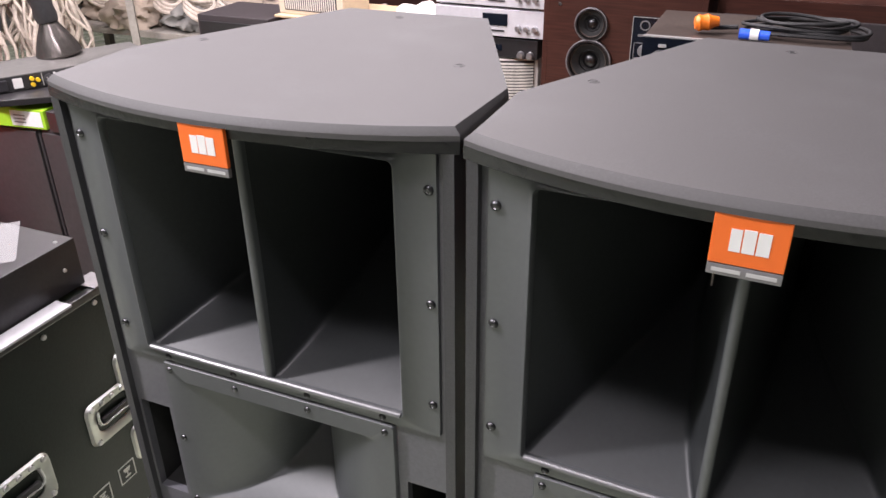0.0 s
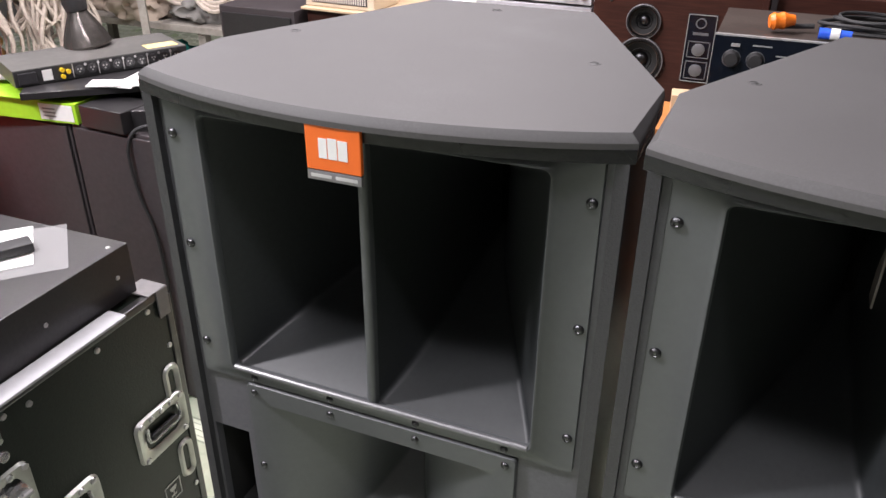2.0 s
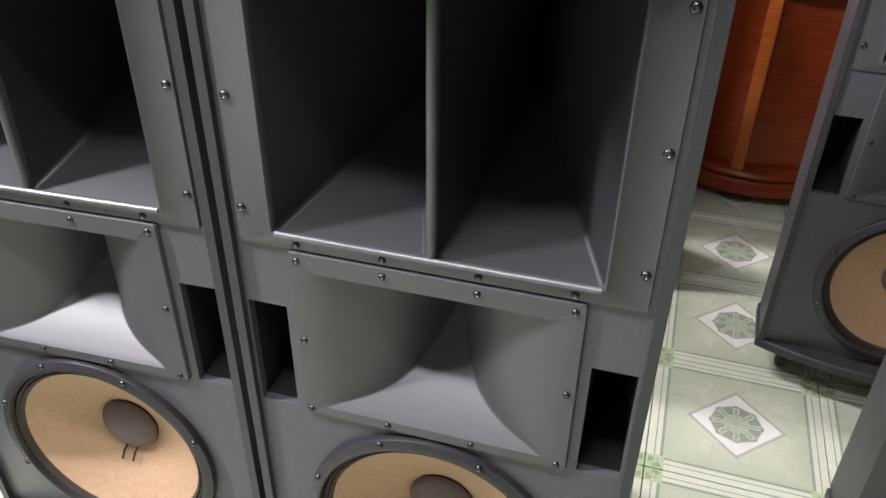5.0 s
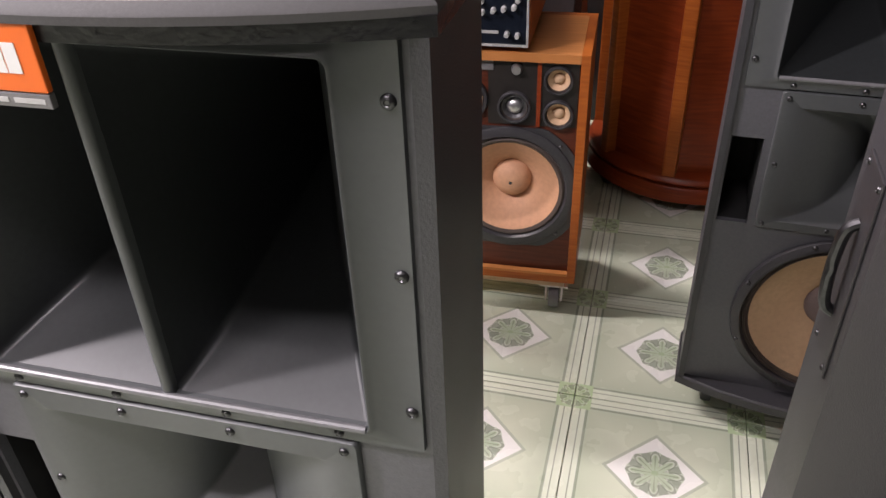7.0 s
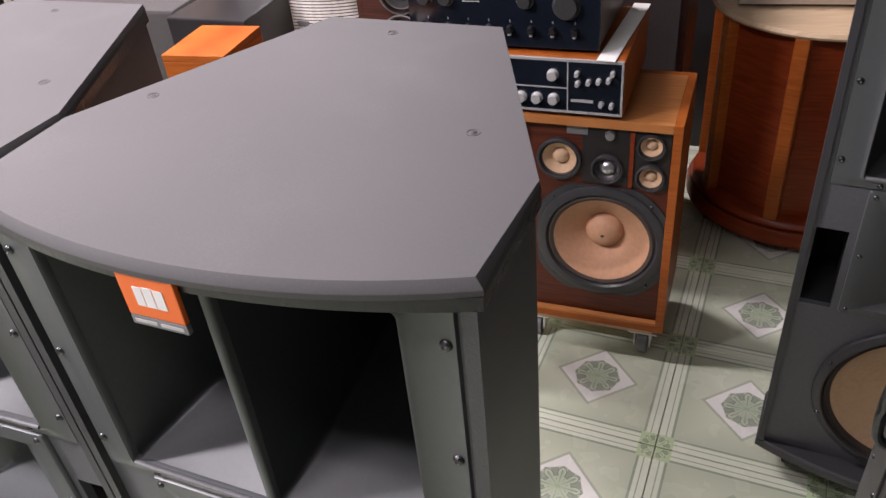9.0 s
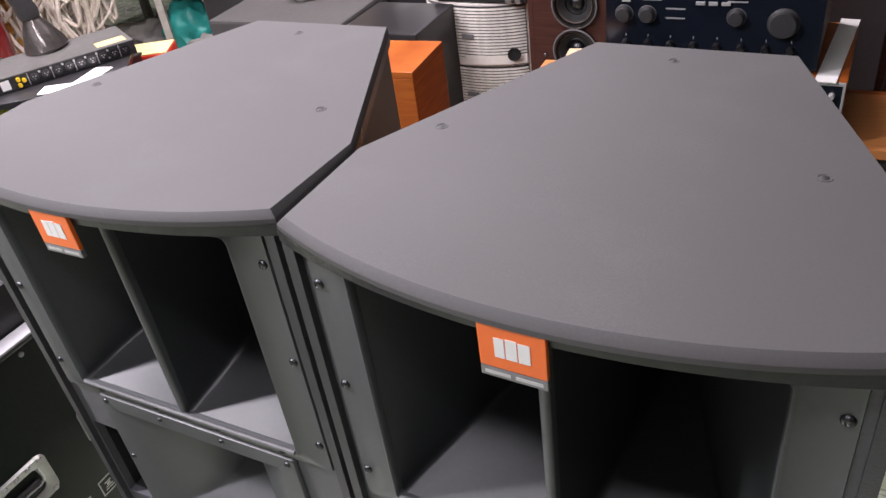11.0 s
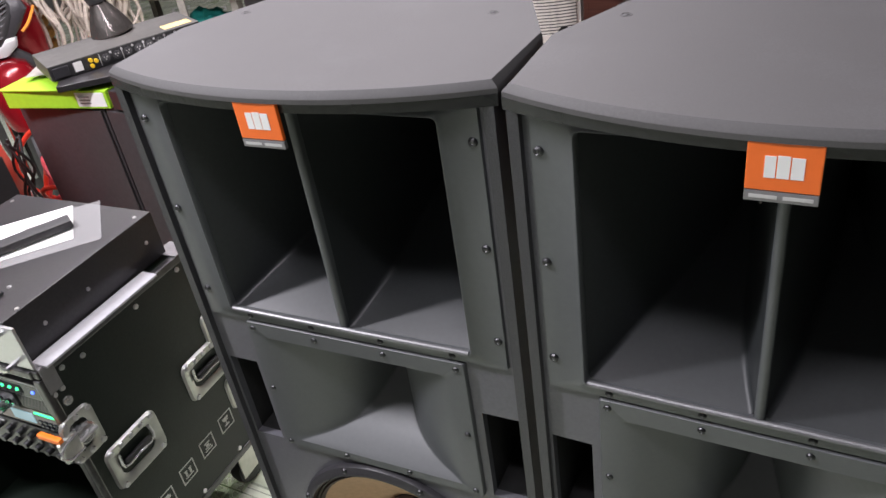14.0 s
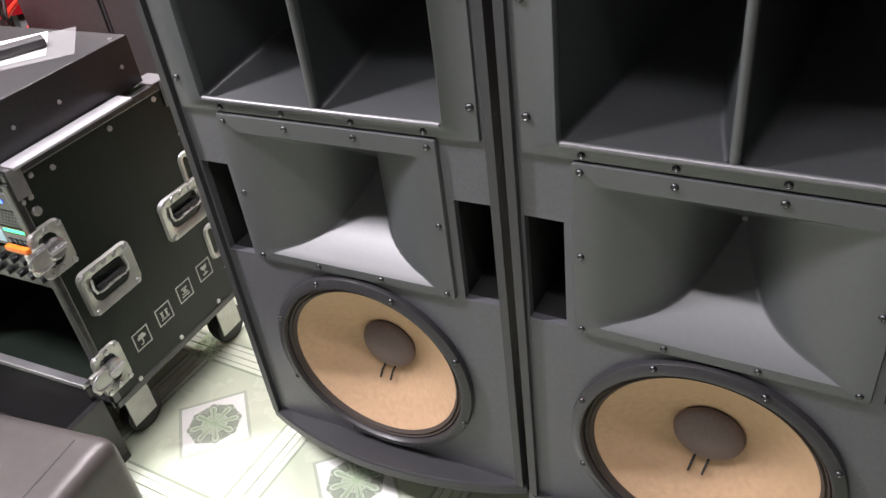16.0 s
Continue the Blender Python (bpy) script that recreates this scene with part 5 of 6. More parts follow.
bb2 = thing("walnut_box", pose(-1.72, 2.78, 0, 0, 0, -2), "dark walnut box under the cream appliance", "box")
part("body", box(B(), -0.26, 0.26, 0, 0.34, 0, 0.9, 0.004), WALNUT, bb2)
part("cardboard", box(B(), -0.27, 0.3, -0.03, 0.33, 0.9005, 0.91, 0.002), PINE, bb2, "loose cardboard sheet")
ap = thing("cream_appliance", pose(-1.83, 2.79, 0.9105, 0, 0, -3), "cream metal appliance with a louvred front", "appliance")
part("body", box(B(), -0.16, 0.16, 0, 0.2, 0.0, 0.16, 0.006), CREAM, ap)
pieces("louvre", box(B(), -0.0025, 0.0025, -0.004, 0.0, 0.02, 0.14, 0.0008), WHITEPL, ap, [pose(-0.12 + 0.0105 * k, 0, 0) for k in range(24)], "", False)
part("recess", box(B(), -0.128, 0.13, -0.002, 0.0, 0.016, 0.144), GASKET, ap)

# ---- dark subwoofers with the clutter on them ----
for i, (x0, x1, lab) in enumerate(((-2.29, -1.908, "dark brown subwoofer box under the lime carton"), (-1.9, -1.54, "dark brown subwoofer box with a cable down its front"))):
    s = thing("subwoofer", pose((x0 + x1) / 2, 1.47, 0, 0, 0, 0), lab, "speaker", "dark subwoofer boxes")
    w = (x1 - x0) / 2
    part("body", box(B(), -w, w, 0, 0.55, 0, 0.845, 0.004), BROWN, s)
    part("front", box(B(), -w + 0.008, w - 0.008, -0.008, 0, 0.01, 0.835, 0.003), BROWN, s, "brown cloth front")
lime = thing("lime_carton", pose(-2.1, 1.435, 0.8455, 0, 0, 7), "flat lime green carton with a white label", "carton")
part("box", box(B(), -0.16, 0.235, 0, 0.14, 0, 0.056, 0.002), LIME, lime)
lb = part("label", box(B(), 0.12, 0.225, -0.0012, 0.0, 0.006, 0.05), PAPER, lime, "white label with grey bars")
for z in (0.015, 0.025, 0.035):
    part("print_bar", box(B(), 0.13, 0.17, -0.0018, -0.001, z, z + 0.004), DUST, lb)
part("flap", box(B(), -0.17, 0.15, -0.012, 0.1, 0.057, 0.0595, 0, pose(0, 0, 0.003, 0, -1.2, -3)), LIME, lime, "loose lime flap")
adp = tagged(part("power_adapter", box(B(), -0.075, 0.075, 0, 0.12, 0, 0.058, 0.003), AMP, None), "black power adapter beside the lime carton", "adapter")
adp.matrix_basis = pose(-1.775, 1.455, 0.8455, 0, 0, -3)
cab = tagged(part("cable", tube(B(), curve_pts([(-1.63, 1.5, 0.87), (-1.68, 1.47, 0.855), (-1.7, 1.452, 0.8), (-1.69, 1.452, 0.68), (-1.655, 1.452, 0.55), (-1.65, 1.452, 0.3), (-1.66, 1.45, 0.02), (-1.64, 1.4, 0.006)], 8), 0.005, 8), RUBBER, None, "", True), "thin black cable hanging down the subwoofer", "cable")
under = tagged(part("grey_carton", box(B(), -0.3, 0.16, -0.12, 0.12, 0, 0.0715, 0.003), AMP, None), "dark grey carton behind the lime carton", "carton")
under.matrix_basis = pose(-1.98, 1.75, 0.8455, 0, 0, 7)
sheet = tagged(part("grey_sheet", box(B(), -0.11, 0.09, -0.1, 0.1, 0, 0.0015), DUST, None), "dusty grey sheet on the cartons", "sheet")
sheet.matrix_basis = pose(-2.17, 1.62, 0.9205, 0, 0, 30)
folder = tagged(part("grey_folder", box(B(), -0.2, 0.2, -0.13, 0.13, 0, 0.018, 0.002), AMP, None), "dark grey flat folder under the rack processor", "folder")
folder.matrix_basis = pose(-1.9, 1.62, 0.9185, 0, 0, 40)
rk = thing("rack_processor", pose(-1.905, 1.63, 0.9375, 0, 0, 62), "black one-unit rack processor, connectors to the front", "processor")
part("case", box(B(), -0.235, 0.235, 0, 0.2, 0, 0.044, 0.001), mat("dusty_black_rack_steel", (0.075, 0.073, 0.068), 0.5, vary=0.2, grain=50, wear=(0.14, 0.13, 0.12), wear_amount=0.4), rk, "dusty black steel case")
part("rear_panel", box(B(), -0.233, 0.233, -0.002, 0, 0.002, 0.042), RUBBER, rk, "black connector panel")
pieces("xlr_socket", lathe(B(), [(0.013, 0), (0.013, 0.004), (0.010, 0.004), (0.0095, 0.001), (0, 0.001)], axis_matrix((0, 0, 0), (0, -1, 0)), 16), DSTEEL, rk, [pose(-0.07 + 0.034 * k, -0.002, 0.022) for k in range(9)], "round connector socket")
pieces("panel_dot", rod(B(), (0, 0, 0), (0, -0.003, 0), 0.0035, None, 8), ALU, rk, [pose(-0.053 + 0.034 * k, -0.002, 0.035) for k in range(8)] + [pose(0.1, -0.002, 0.012), pose(0.15, -0.002, 0.012)])
pieces("contact_pin", rod(B(), (0, 0, 0), (0, -0.002, 0), 0.0022, None, 6), SILVERPL, rk, [pose(-0.07 + 0.034 * k + dx, -0.003, 0.022 + dz) for k in range(9) for dx, dz in ((-0.004, 0.003), (0.004, 0.003), (0, -0.004))], "bright contact pin")
pieces("panel_line", box(B(), -0.0012, 0.0012, -0.0012, 0, -0.018, 0.018), SILVERPL, rk, [pose(-0.087 + 0.068 * k, -0.002, 0.022) for k in range(5)], "", False)
pieces("socket_yellow", rod(B(), (0, 0, 0), (0, -0.009, 0), 0.006, None, 12), mat("yellow_plastic", (0.75, 0.5, 0.02), 0.4), rk, [pose(x, -0.002, z) for x, z in ((-0.115, 0.03), (-0.115, 0.013), (-0.1, 0.024))], "yellow socket")
part("mains_inlet", box(B(), -0.225, -0.18, -0.006, -0.001, 0.006, 0.036, 0.002), GASKET, rk)
part("sticker", box(B(), -0.165, -0.14, -0.0032, -0.0015, 0.008, 0.036), PAPER, rk, "white sticker")
part("tape", box(B(), 0.13, 0.22, 0.02, 0.07, 0.0441, 0.0446), mat("yellow_masking_tape", (0.72, 0.55, 0.22), 0.6), rk, "yellow tape")
bell = thing("bell_lamp", pose(-2.05, 1.72, 0.982, 4, -6, 0), "black bell-shaped lamp with a ribbed neck", "lamp")
part("bell", lathe(B(), [(0.066, 0), (0.068, 0.006), (0.06, 0.03), (0.045, 0.062), (0.03, 0.09), (0.026, 0.1), (0, 0.1)], Matrix.Identity(4), 32), mat("dark_polished_bell", (0.16, 0.145, 0.135), 0.22, 0.8, vary=0.25), bell, "grey-black bell", True)
part("neck", lathe(B(), [(0.026, 0.1)] + [(0.03 + 0.004 * (k % 2), 0.1 + 0.022 * k) for k in range(10)] + [(0, 0.31)], Matrix.Identity(4), 24), RUBBER, bell, "ribbed black neck", True, 25)
for i, (x, y, rz, c, lab) in enumerate(((-1.79, 1.625, 102, PAPER, "white folded paper on the grey folder"), (-1.785, 1.565, 28, PAPER, "creased white sheet on the grey folder"))):
    p = tagged(part("paper", box(B(), -0.09, 0.09, -0.03, 0.03, 0, 0.003), c, None), lab, "paper")
    p.matrix_basis = pose(x, y, 0.937 + 0.0035 * i, 0, 0, rz)
sup = tagged(part("black_carton", box(B(), -0.1, 0.12, -0.12, 0.12, 0, 0.055, 0.003), AMP, None), "small black carton on the subwoofer", "carton")
sup.matrix_basis = pose(-1.65, 1.63, 0.846, 0, 0, 20)
rp = thing("red_packet", pose(-1.86, 1.93, 0.8465, 0, 0, 30), "red and yellow packet with loose red wires", "packet")
part("box", box(B(), -0.08, 0.08, -0.06, 0.06, 0, 0.06, 0.003), REDTOOL, rp)
part("lid", box(B(), -0.078, 0.078, -0.058, 0.058, 0.0605, 0.064), bpy.data.materials["yellow_masking_tape"], rp, "yellow lid")
for k in range(4):
    part("wire", tube(B(), curve_pts([(0.0 + 0.03 * k, -0.07, 0.02), (0.06, -0.1, 0.03 + 0.006 * k), (0.12, -0.08 - 0.015 * k, 0.012), (0.16, -0.05 + 0.02 * k, 0.008)], 5), 0.006, 6), mat("pink_red_wire", (0.6, 0.07, 0.09), 0.45) if k == 0 else bpy.data.materials["pink_red_wire"], rp, "", True)
dk = thing("black_cabinet", pose(0.32, 3.35, 0), "tall black cabinet in the gloom behind", "cabinet")
part("body", box(B(), -0.25, 0.3, 0, 0.4, 0, 1.15, 0.004), AMP, dk)
blk3 = thing("dark_crate", pose(-1.36, 2.78, 0), "dark crate beside the walnut box", "crate")
part("body", box(B(), -0.085, 0.12, 0, 0.3, 0, 0.86, 0.004), AMP, blk3)
wb = tagged(part("wood_block", box(B(), -0.022, 0.022, -0.03, 0.03, 0, 0.04, 0.002), PINE, None), "small pale wood block on the honey box", "block")
wb.matrix_basis = pose(-0.395, 1.945, 0.9455, 0, 0, 8)
ws_slip = tagged(part("paper_slip", box(B(), -0.02, 0.02, -0.03, 0.03, 0, 0.003), PAPER, None), "white paper slip on the honey box", "paper")
ws_slip.matrix_basis = pose(-0.385, 1.865, 0.9455, 0, 0, 12)


# ---- red machine, hoses and scooter ----
rm = thing("red_machine", pose(-2.27, 1.2, 0, 0, 0, 42), "red workshop machine with dark twin gauges", "machine")
bm = B()
side = [(0.0, 0.0), (0.3, 0.0), (0.3, 0.98), (0.12, 1.04), (0.05, 0.8), (0.0, 0.78)]
lo = [bm.verts.new((-0.3, y, z)) for y, z in side]
hi = [bm.verts.new((0.12, y, z)) for y, z in side]
bm.faces.new(lo)
bm.faces.new(hi)
for k in range(6):
    bm.faces.new((lo[k], lo[(k + 1) % 6], hi[(k + 1) % 6], hi[k]))
bmesh.ops.bevel(bm, geom=bm.edges[:], offset=0.008, segments=2, affect="EDGES")
part("housing", bm, REDTOOL, rm, "red enamelled housing", True)
for x in (-0.09, 0.045):
    part("gauge", box(B(), x - 0.055, x + 0.055, -0.004, 0.01, -0.085, 0.085, 0.012, pose(0, 0.083, 0.915, -16, 0, 0)), FACE, rm, "dark gauge window")
part("shelf", box(B(), -0.3, 0.1, -0.1, 0.01, 0.72, 0.755, 0.006), REDTOOL, rm, "red ledge")
part("post", box(B(), 0.125, 0.17, 0.0, 0.06, 0, 0.98, 0.008), REDTOOL, rm, "red upright post")
part("grip", tube(B(), curve_pts([(0.15, -0.0, 0.7), (0.14, -0.06, 0.7), (0.08, -0.07, 0.7), (0.02, -0.07, 0.69)], 5), 0.013, 10), REDTOOL, rm, "red bar grip", True)
part("plate", box(B(), 0.13, 0.162, -0.004, 0.0, 0.76, 0.83), DUST, rm, "grey switch plate")
for o in rm.children_recursive:
    for v in o.data.vertices:
        if v.co.z > 0.4:
            v.co.x -= 0.2 * (v.co.z - 0.4)
random.seed(9)
hose = thing("red_hose", pose(-2.42, 1.62, 0, 0, 0, 0), "tangled red air hose standing on the floor", "hose")
for k in range(7):
    c = (random.uniform(-0.05, 0.08), random.uniform(-0.08, 0.08), 0.0)
    r = random.uniform(0.13, 0.19)
    ctrl = [(c[0] + r * math.cos(a) * 0.7, c[1] + 0.06 * math.sin(2 * a + k), 0.26 + 0.05 * k % 0.3 + r * 1.25 * math.sin(a)) for a in (math.tau * j / 9 for j in range(9))]
    part("loop", tube(B(), curve_pts(ctrl, 5, True), 0.009, 8, True), REDTOOL if k % 3 else bpy.data.materials["pink_red_wire"], hose, "", True)
wires = thing("black_wires", pose(-2.36, 1.45, 0.0), "tangle of black wires by the subwoofer", "cable")
for k in range(6):
    ctrl = [(random.uniform(-0.06, 0.06), random.uniform(-0.04, 0.04), 0.72 - 0.72 * j / 6 + random.uniform(-0.02, 0.02)) for j in range(6)] + [(0.02, 0, 0.005)]
    part("wire", tube(B(), curve_pts(ctrl, 5), 0.005, 6), RUBBER, wires, "", True)

sc = thing("scooter", pose(-3.22, 2.1, 0.0, 0, 0, 55) @ Matrix.Scale(1.1, 4), "dark red motor scooter with chrome-rimmed headlamp", "scooter")


def shell_loft(bm, rows, n=20):
    """Rows of (z, half width, front y, depth): rounded horizontal sections."""
    loops = []
    for z, w, y, d in rows:
        loops.append([(w * math.copysign(abs(math.cos(a)) ** 0.7, math.cos(a)), y + d * 0.5 + 0.5 * d * math.copysign(abs(math.sin(a)) ** 0.8, math.sin(a)), z) for a in (math.tau * k / n for k in range(n))])
    return loft(bm, loops, True, True)


part("leg_shield", shell_loft(B(), [(0.26, 0.12, 0.14, 0.08), (0.45, 0.155, 0.08, 0.12), (0.6, 0.172, 0.02, 0.17), (0.7, 0.18, -0.01, 0.2), (0.8, 0.172, -0.03, 0.2), (0.86, 0.135, -0.01, 0.17), (0.91, 0.06, 0.03, 0.1)]), RED, sc, "dark red leg shield", True, 60)
part("inner_arch", shell_loft(B(), [(0.1, 0.11, -0.09, 0.2), (0.3, 0.145, -0.07, 0.18), (0.5, 0.155, -0.05, 0.14), (0.62, 0.125, -0.055, 0.09), (0.685, 0.06, -0.055, 0.06)]), RUBBER, sc, "black wheel arch", True)
part("grille_surround", shell_loft(B(), [(0.70, 0.03, -0.058, 0.04), (0.76, 0.1, -0.056, 0.06), (0.82, 0.15, -0.042, 0.06), (0.868, 0.135, -0.022, 0.05), (0.885, 0.09, -0.005, 0.05)]), GASKET, sc, "dark grey grille surround", True)
gr = part("grille", shell_loft(B(), [(0.715, 0.02, -0.066, 0.04), (0.76, 0.06, -0.066, 0.06), (0.81, 0.092, -0.056, 0.06), (0.85, 0.1, -0.04, 0.05), (0.868, 0.09, -0.028, 0.04)]), RUBBER, sc, "black slatted grille", True)
for k in range(7):
    w = 0.03 + 0.011 * k
    y = -0.071 + 0.0032 * k
    part("slat", tube(B(), curve_pts([(-w, y + 0.012, 0.738 + 0.018 * k + w * 0.3), (0, y, 0.738 + 0.018 * k), (w, y + 0.012, 0.738 + 0.018 * k + w * 0.3)], 4), 0.004, 6), GASKET, gr, "", True)
part("nose", shell_loft(B(), [(0.815, 0.012, -0.075, 0.05), (0.85, 0.045, -0.062, 0.06), (0.89, 0.075, -0.035, 0.08), (0.92, 0.06, 0.0, 0.1)]), RED, sc, "dark red nose panel", True, 60)
part("chin", shell_loft(B(), [(0.675, 0.025, -0.075, 0.04), (0.70, 0.065, -0.07, 0.05), (0.73, 0.075, -0.06, 0.05), (0.745, 0.05, -0.05, 0.04)]), SILVERPL, sc, "silver chin piece", True)
part("fender", shell_loft(B(), [(0.44, 0.082, -0.29, 0.40), (0.52, 0.1, -0.28, 0.36), (0.59, 0.098, -0.24, 0.28), (0.645, 0.07, -0.18, 0.18), (0.665, 0.03, -0.13, 0.09)]), RED, sc, "dark red front fender", True, 60)
whl = part("front_wheel", lathe(B(), [(0.14, -0.04), (0.2, -0.045), (0.235, -0.025), (0.242, 0), (0.235, 0.025), (0.2, 0.045), (0.14, 0.04), (0.14, -0.04)], axis_matrix((0, -0.1, 0.242), (1, 0, 0)), 36), RUBBER, sc, "black tyre", True)
part("rim", lathe(B(), [(0.0, -0.03), (0.04, -0.03), (0.05, -0.012), (0.13, -0.015), (0.142, -0.03), (0.142, 0.03), (0.13, 0.015), (0.05, 0.012), (0.04, 0.03), (0, 0.03)], axis_matrix((0, -0.1, 0.242), (1, 0, 0)), 36), ALU, whl, "silver rim", True)
for sx in (-1, 1):
    part("fork_leg", rod(B(), (sx * 0.085, -0.13, 0.2), (sx * 0.085, -0.09, 0.56), 0.021), CHROME, sc, "chrome fork leg", True)
    part("indicator", tube(B(), curve_pts([(sx * 0.172, 0.03, 0.812), (sx * 0.155, -0.012, 0.795), (sx * 0.128, -0.03, 0.765), (sx * 0.1, -0.042, 0.745)], 4), 0.006, 8), mat("amber_lens", (0.85, 0.3, 0.05), 0.15) if sx < 0 else bpy.data.materials["amber_lens"], sc, "amber indicator lens", True)
part("headlamp_cowl", shell_loft(B(), [(0.89, 0.07, 0.0, 0.14), (0.93, 0.15, -0.02, 0.2), (0.99, 0.2, -0.02, 0.22), (1.03, 0.15, 0.0, 0.18), (1.055, 0.06, 0.03, 0.1)]), RED, sc, "dark red handlebar cowl", True, 60)
hd = part("headlamp", lathe(B(), [(0.105, 0), (0.108, 0.015), (0.1, 0.03), (0.08, 0.042), (0.04, 0.052), (0, 0.055)], Matrix.Translation((0, -0.03, 0.985)) @ Matrix.Rotation(radians(97), 4, "X") @ Matrix.Diagonal((0.74, 0.6, 0.9, 1)), 36), GLASSY, sc, "clear oval headlamp", True)
part("bezel", lathe(B(), [(0.105, -0.01), (0.116, 0.004), (0.112, 0.02), (0.103, 0.024)], Matrix.Translation((0, -0.03, 0.985)) @ Matrix.Rotation(radians(97), 4, "X") @ Matrix.Diagonal((0.74, 0.6, 0.9, 1)), 36), CHROME, hd, "chrome rim", True)
for sx in (-1, 1):
    part("handlebar", tube(B(), curve_pts([(sx * 0.1, 0.06, 1.0), (sx * 0.2, 0.07, 1.01), (sx * 0.34, 0.1, 1.0)], 5), 0.017, 10), RUBBER, sc, "black handlebar grip", True)
    part("brake_lever", tube(B(), curve_pts([(sx * 0.18, 0.03, 1.0), (sx * 0.26, 0.02, 0.995), (sx * 0.33, 0.04, 0.985)], 5), 0.006, 8), CHROME, sc, "", True)
part("seat", shell_loft(B(), [(0.7, 0.12, 0.55, 0.6), (0.76, 0.14, 0.5, 0.7), (0.8, 0.1, 0.55, 0.6)]), RUBBER, sc, "black seat", True)
part("body", shell_loft(B(), [(0.28, 0.14, 0.1, 1.0), (0.36, 0.15, 0.2, 1.0), (0.5, 0.14, 0.55, 0.7), (0.7, 0.13, 0.6, 0.6)]), RED, sc, "dark red body", True, 60)
bw = part("rear_wheel", lathe(B(), [(0.0, -0.03), (0.14, -0.04), (0.2, -0.045), (0.235, -0.025), (0.242, 0), (0.235, 0.025), (0.2, 0.045), (0.14, 0.04), (0, 0.03)], axis_matrix((0, 1.15, 0.242), (1, 0, 0)), 32), RUBBER, sc, "black tyre", True)

# ---- far goods: hanging ropes, hoses, dusty bench ----
random.seed(21)
rack = thing("rope_rack", pose(-3.98, 3.1, 0, 0, 0, 35), "steel rail hung with loops of dusty beige rope", "rack")
part("rail", rod(B(), (-0.65, 0, 1.25), (0.65, 0, 1.25), 0.02), DUST, rack, "dusty steel rail", True)
for x in (-0.62, 0.62):
    part("upright", box(B(), x - 0.02, x + 0.02, -0.02, 0.02, 0, 1.26), DUST, rack)
for k in range(95):
    x = random.uniform(-0.42, 0.36)
    w, L, d = random.uniform(0.03, 0.10), random.uniform(0.3, 0.95), random.uniform(-0.22, 0.02)
    top = [(x, d, 1.27)]
    down = [(x + w * 0.8 + random.uniform(-0.05, 0.05), d - 0.03 + random.uniform(-0.03, 0.03), 1.25 - L * q) for q in (0.2, 0.4, 0.6, 0.8)]
    foot = [(x + random.uniform(-0.07, 0.07), d - 0.04, 1.25 - L)]
    up = [(x - w * 0.8 + random.uniform(-0.05, 0.05), d - 0.03 + random.uniform(-0.03, 0.03), 1.25 - L * q) for q in (0.75, 0.5, 0.25)]
    part("rope_loop", tube(B(), curve_pts(top + down + foot + up, 4, True), random.uniform(0.008, 0.015), 6, True), ROPE, rack, "", True)
am = thing("amber_hose_coil", pose(-4.45, 3.0, 0, 0, 0, 0), "stack of thick amber hose coils", "hose")
for k in range(12):
    part("coil", tube(B(), [(random.uniform(-0.015, 0.015) + 0.2 * math.cos(a), 0.2 * math.sin(a), 0.036 + 0.07 * k) for a in (math.tau * j / 30 for j in range(30))], 0.038, 10, True), AMBER, am, "", True)
bench = thing("dusty_bench", pose(-3.35, 3.97, 0, 0, 0, 0), "long dusty grey workbench", "workbench")
part("top", box(B(), -1.3, 1.6, -0.35, 0.35, 0.5, 0.54, 0.004), DUST, bench)
for x in (-1.2, 0.1, 1.5):
    for y in (-0.3, 0.3):
        part("leg", box(B(), x - 0.025, x + 0.025, y - 0.025, y + 0.025, 0, 0.5), DUST, bench)
LUMP = mat("dusty_tan_cloth", (0.36, 0.30, 0.24), 0.9, vary=0.35, grain=12, bump=0.8, bump_scale=20)
LUMP2 = mat("dusty_grey_cloth", (0.22, 0.215, 0.2), 0.9, vary=0.35, grain=12, bump=0.8, bump_scale=20)


def lump(name, m, sx, sy, sz, material, label, seed, cat, crumple=0.0):
    """A slumped, folded bundle that rests on its base."""
    bm = B()
    bmesh.ops.create_icosphere(bm, subdivisions=4, radius=1.0)
    for v in bm.verts:
        p = v.co.copy()
        f = 1 + 0.35 * noise.noise(p * 1.6 + Vector((seed * 3.1, 0, 0))) + 0.16 * noise.noise(p * 5 + Vector((0, seed, 0))) + 0.05 * noise.noise(p * 13)
        f += crumple * (0.5 - abs(noise.noise(p * 2.6 + Vector((seed, 2, 0)))) - abs(noise.noise(p * 6.5 + Vector((0, 0, seed)))) * 0.5)
        v.co = Vector((p.x * f * sx, p.y * f * sy, max(p.z * f, -0.55) * sz + 0.55 * sz))
    o = part(name, bm, material, None, "", True, 80)
    o.matrix_basis = m
    return tagged(o, label, cat)


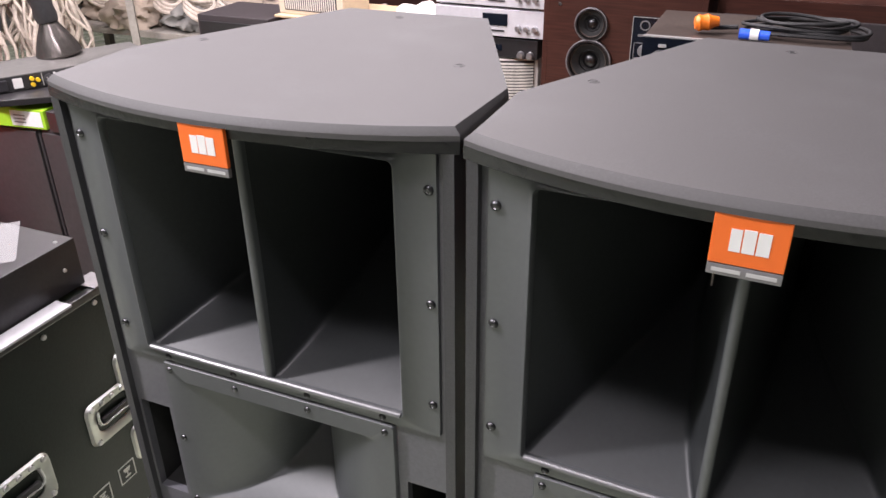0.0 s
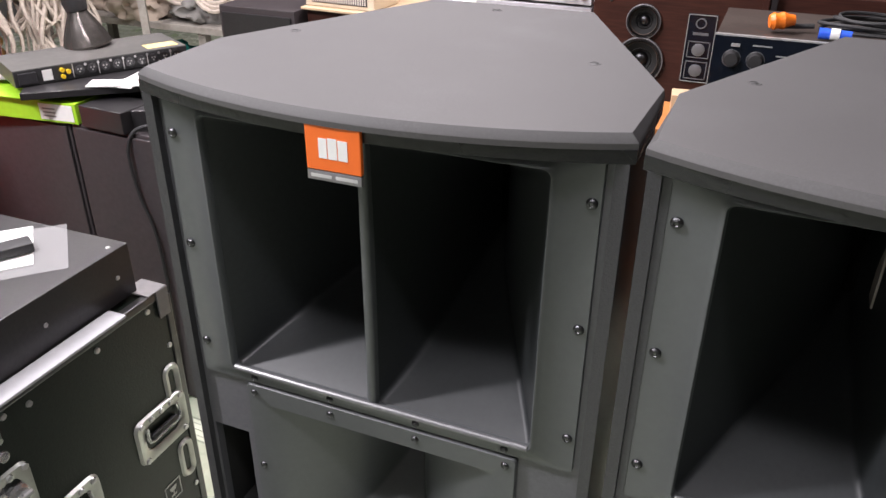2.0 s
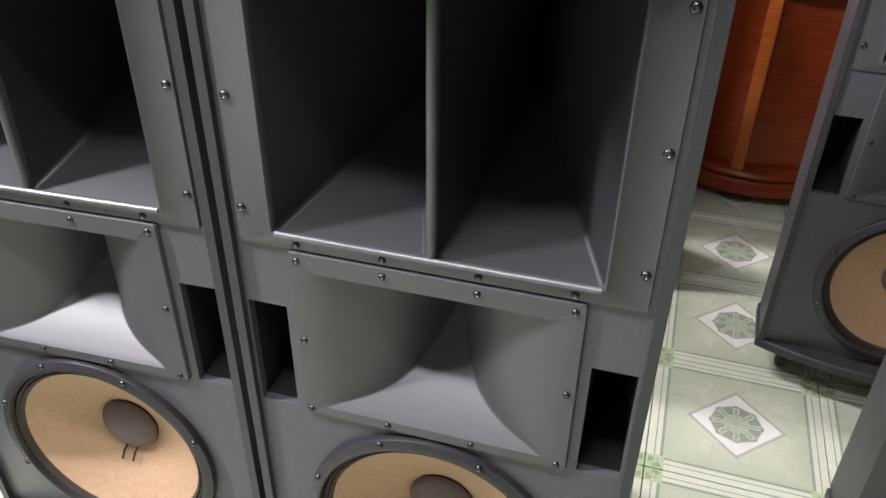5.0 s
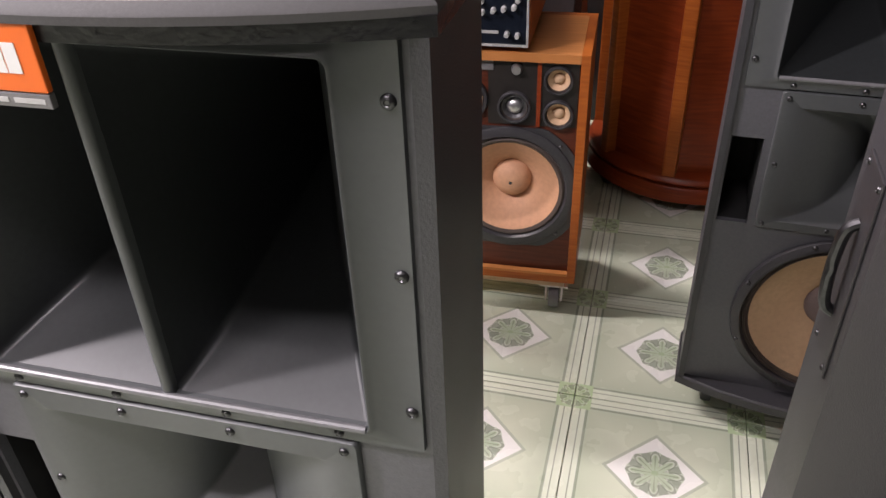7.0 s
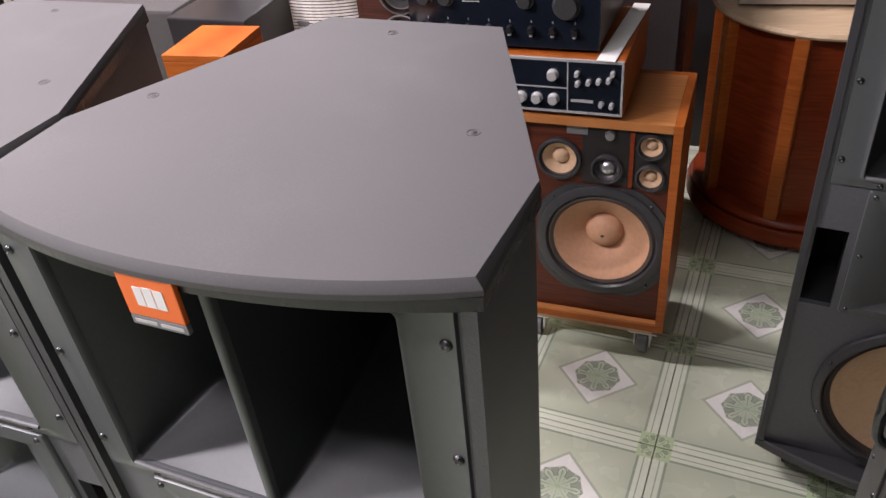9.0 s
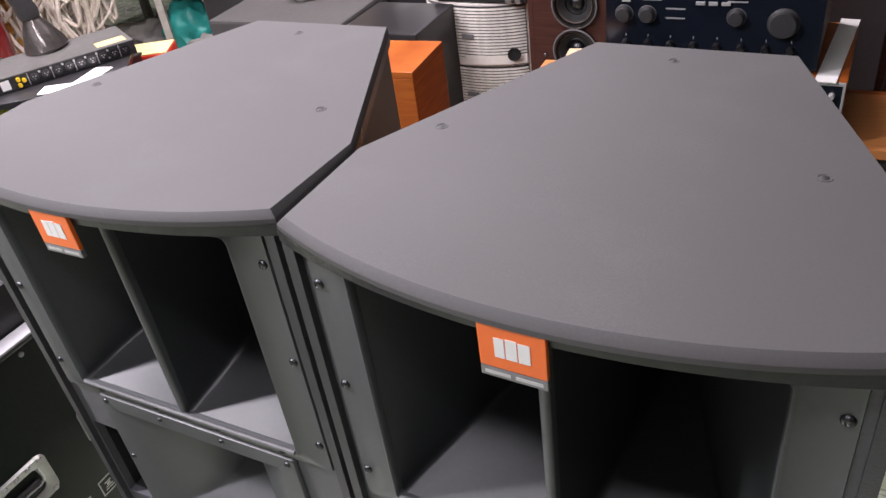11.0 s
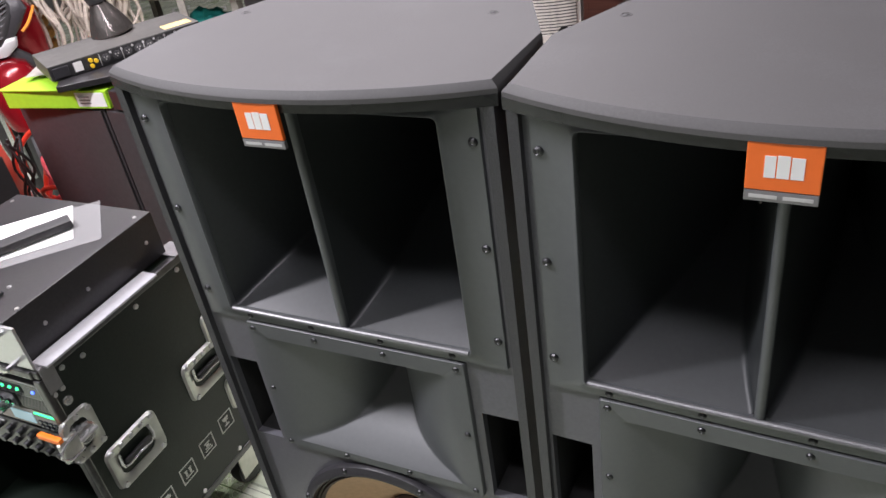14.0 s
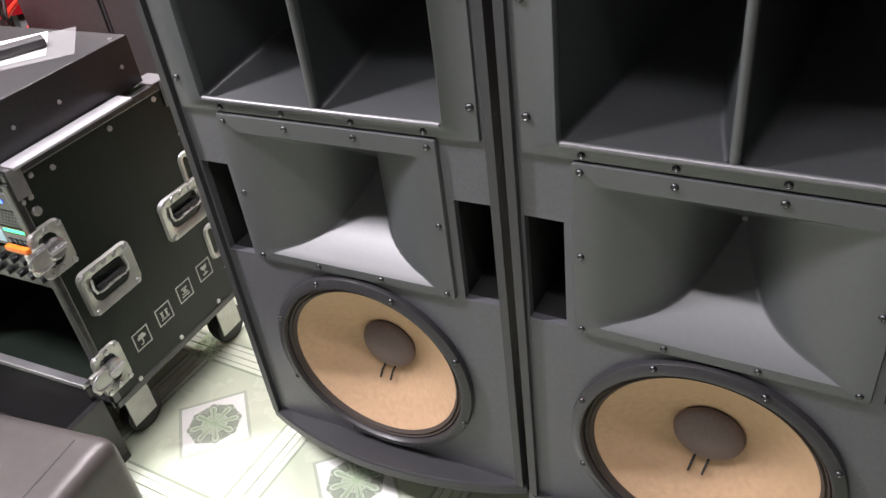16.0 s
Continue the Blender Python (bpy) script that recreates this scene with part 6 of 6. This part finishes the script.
for i in range(9):
    x = -4.4 + 0.34 * i
    lump("cloth_roll", pose(x, 3.86 + 0.08 * math.sin(i * 2.1), 0.541, 0, 0, 40 * i), 0.2, 0.16, 0.085 + 0.02 * (i % 3), LUMP if i % 3 else LUMP2, "dusty tan cloth roll on the workbench" if i % 3 else "dusty grey cloth roll on the workbench", i, "bundle", 0.6)
for i in (0, 1, 3, 4, 5, 6):
    lump("slumped_sack", pose(-4.35 + 0.36 * i, 3.72 + 0.12 * math.sin(i * 1.7), 0.0, 0, 0, 60 * i), 0.24, 0.2, 0.12 + 0.03 * (i % 2), LUMP2 if i % 2 else LUMP, "slumped dusty sack on the floor under the bench", 20 + i, "sack", 0.5)
lump("white_bag", pose(-1.36, 2.88, 0.861, 0, 0, 30), 0.1, 0.09, 0.075, mat("white_crumpled_plastic", (0.75, 0.74, 0.7), 0.4, vary=0.1, bump=0.8, bump_scale=18), "crumpled white plastic bag on the dark crate", 55, "bag")
lump("teal_sack", pose(-3.6, 3.8, 0.0, 0, 0, 20), 0.2, 0.17, 0.24, TEAL, "crumpled teal plastic sack under the workbench", 41, "sack", 0.35)
for i in range(10):
    r = 0.1 + 0.02 * (i % 3)
    q = thing("rope_coil", pose(-4.3 + 0.27 * i, 3.78 + 0.06 * math.sin(i), 0.66, 12, 8 * math.sin(i), 30 * i), "loose coil of dusty beige rope on cloth", "rope", "rope coils on the bench")
    for k in range(3):
        part("turn", tube(B(), [((r - 0.015 * k) * math.cos(a), (r * 0.7) * math.sin(a), 0.02 * k + 0.015 * math.sin(2 * a + i)) for a in (math.tau * j / 22 for j in range(22))], 0.013, 7, True), ROPE, q, "", True)
far = thing("storage_shelf", pose(-1.2, 4.9, 0), "dark storage shelf far behind the speakers", "shelf")
for z in (0.02, 0.5, 1.0, 1.5):
    part("board", box(B(), -2.2, 3.6, 0, 0.5, z, z + 0.03), WALNUT, far)
part("back", box(B(), -2.2, 3.6, 0.5, 0.52, 0.0, 1.6), BROWN, far)
for x in (-2.2, -0.3, 1.6, 3.57):
    part("upright", box(B(), x, x + 0.03, 0, 0.5, 0.0, 1.6), WALNUT, far)

# ---- floor tiles ----
bm = box(B(), -PITCH / 2 + 0.0012, PITCH / 2 - 0.0012, -PITCH / 2 + 0.0012, PITCH / 2 - 0.0012, -0.012, 0.0, 0.0012, None, 1)
tile0 = None
bm_far = B()
for i in range(-16, 9):
    for j in range(-14, 12):
        m = FLOOR_M @ pose((i + 0.5) * PITCH, (j + 0.5) * PITCH, 0)
        near = -9 <= i <= 3 and -6 <= j <= 4
        if near:
            if tile0 is None:
                tile0 = part("tile", bm, TILE, floor)
                tile0.matrix_basis = m
            else:
                o = new("tile", tile0.data)
                o.parent, o.matrix_basis = floor, m
        else:
            c = Vector(((i + 0.5) * PITCH, (j + 0.5) * PITCH, 0))
            h = PITCH / 2 - 0.0012
            vs = [bm_far.verts.new(c + Vector((sx * h, sy * h, 0))) for sx, sy in ((-1, -1), (1, -1), (1, 1), (-1, 1))]
            bm_far.faces.new(vs)
far_tiles = part("far_tiles", bm_far, TILE_FAR, floor)
far_tiles.matrix_basis = FLOOR_M
tagged(far_tiles, kind="stuff")
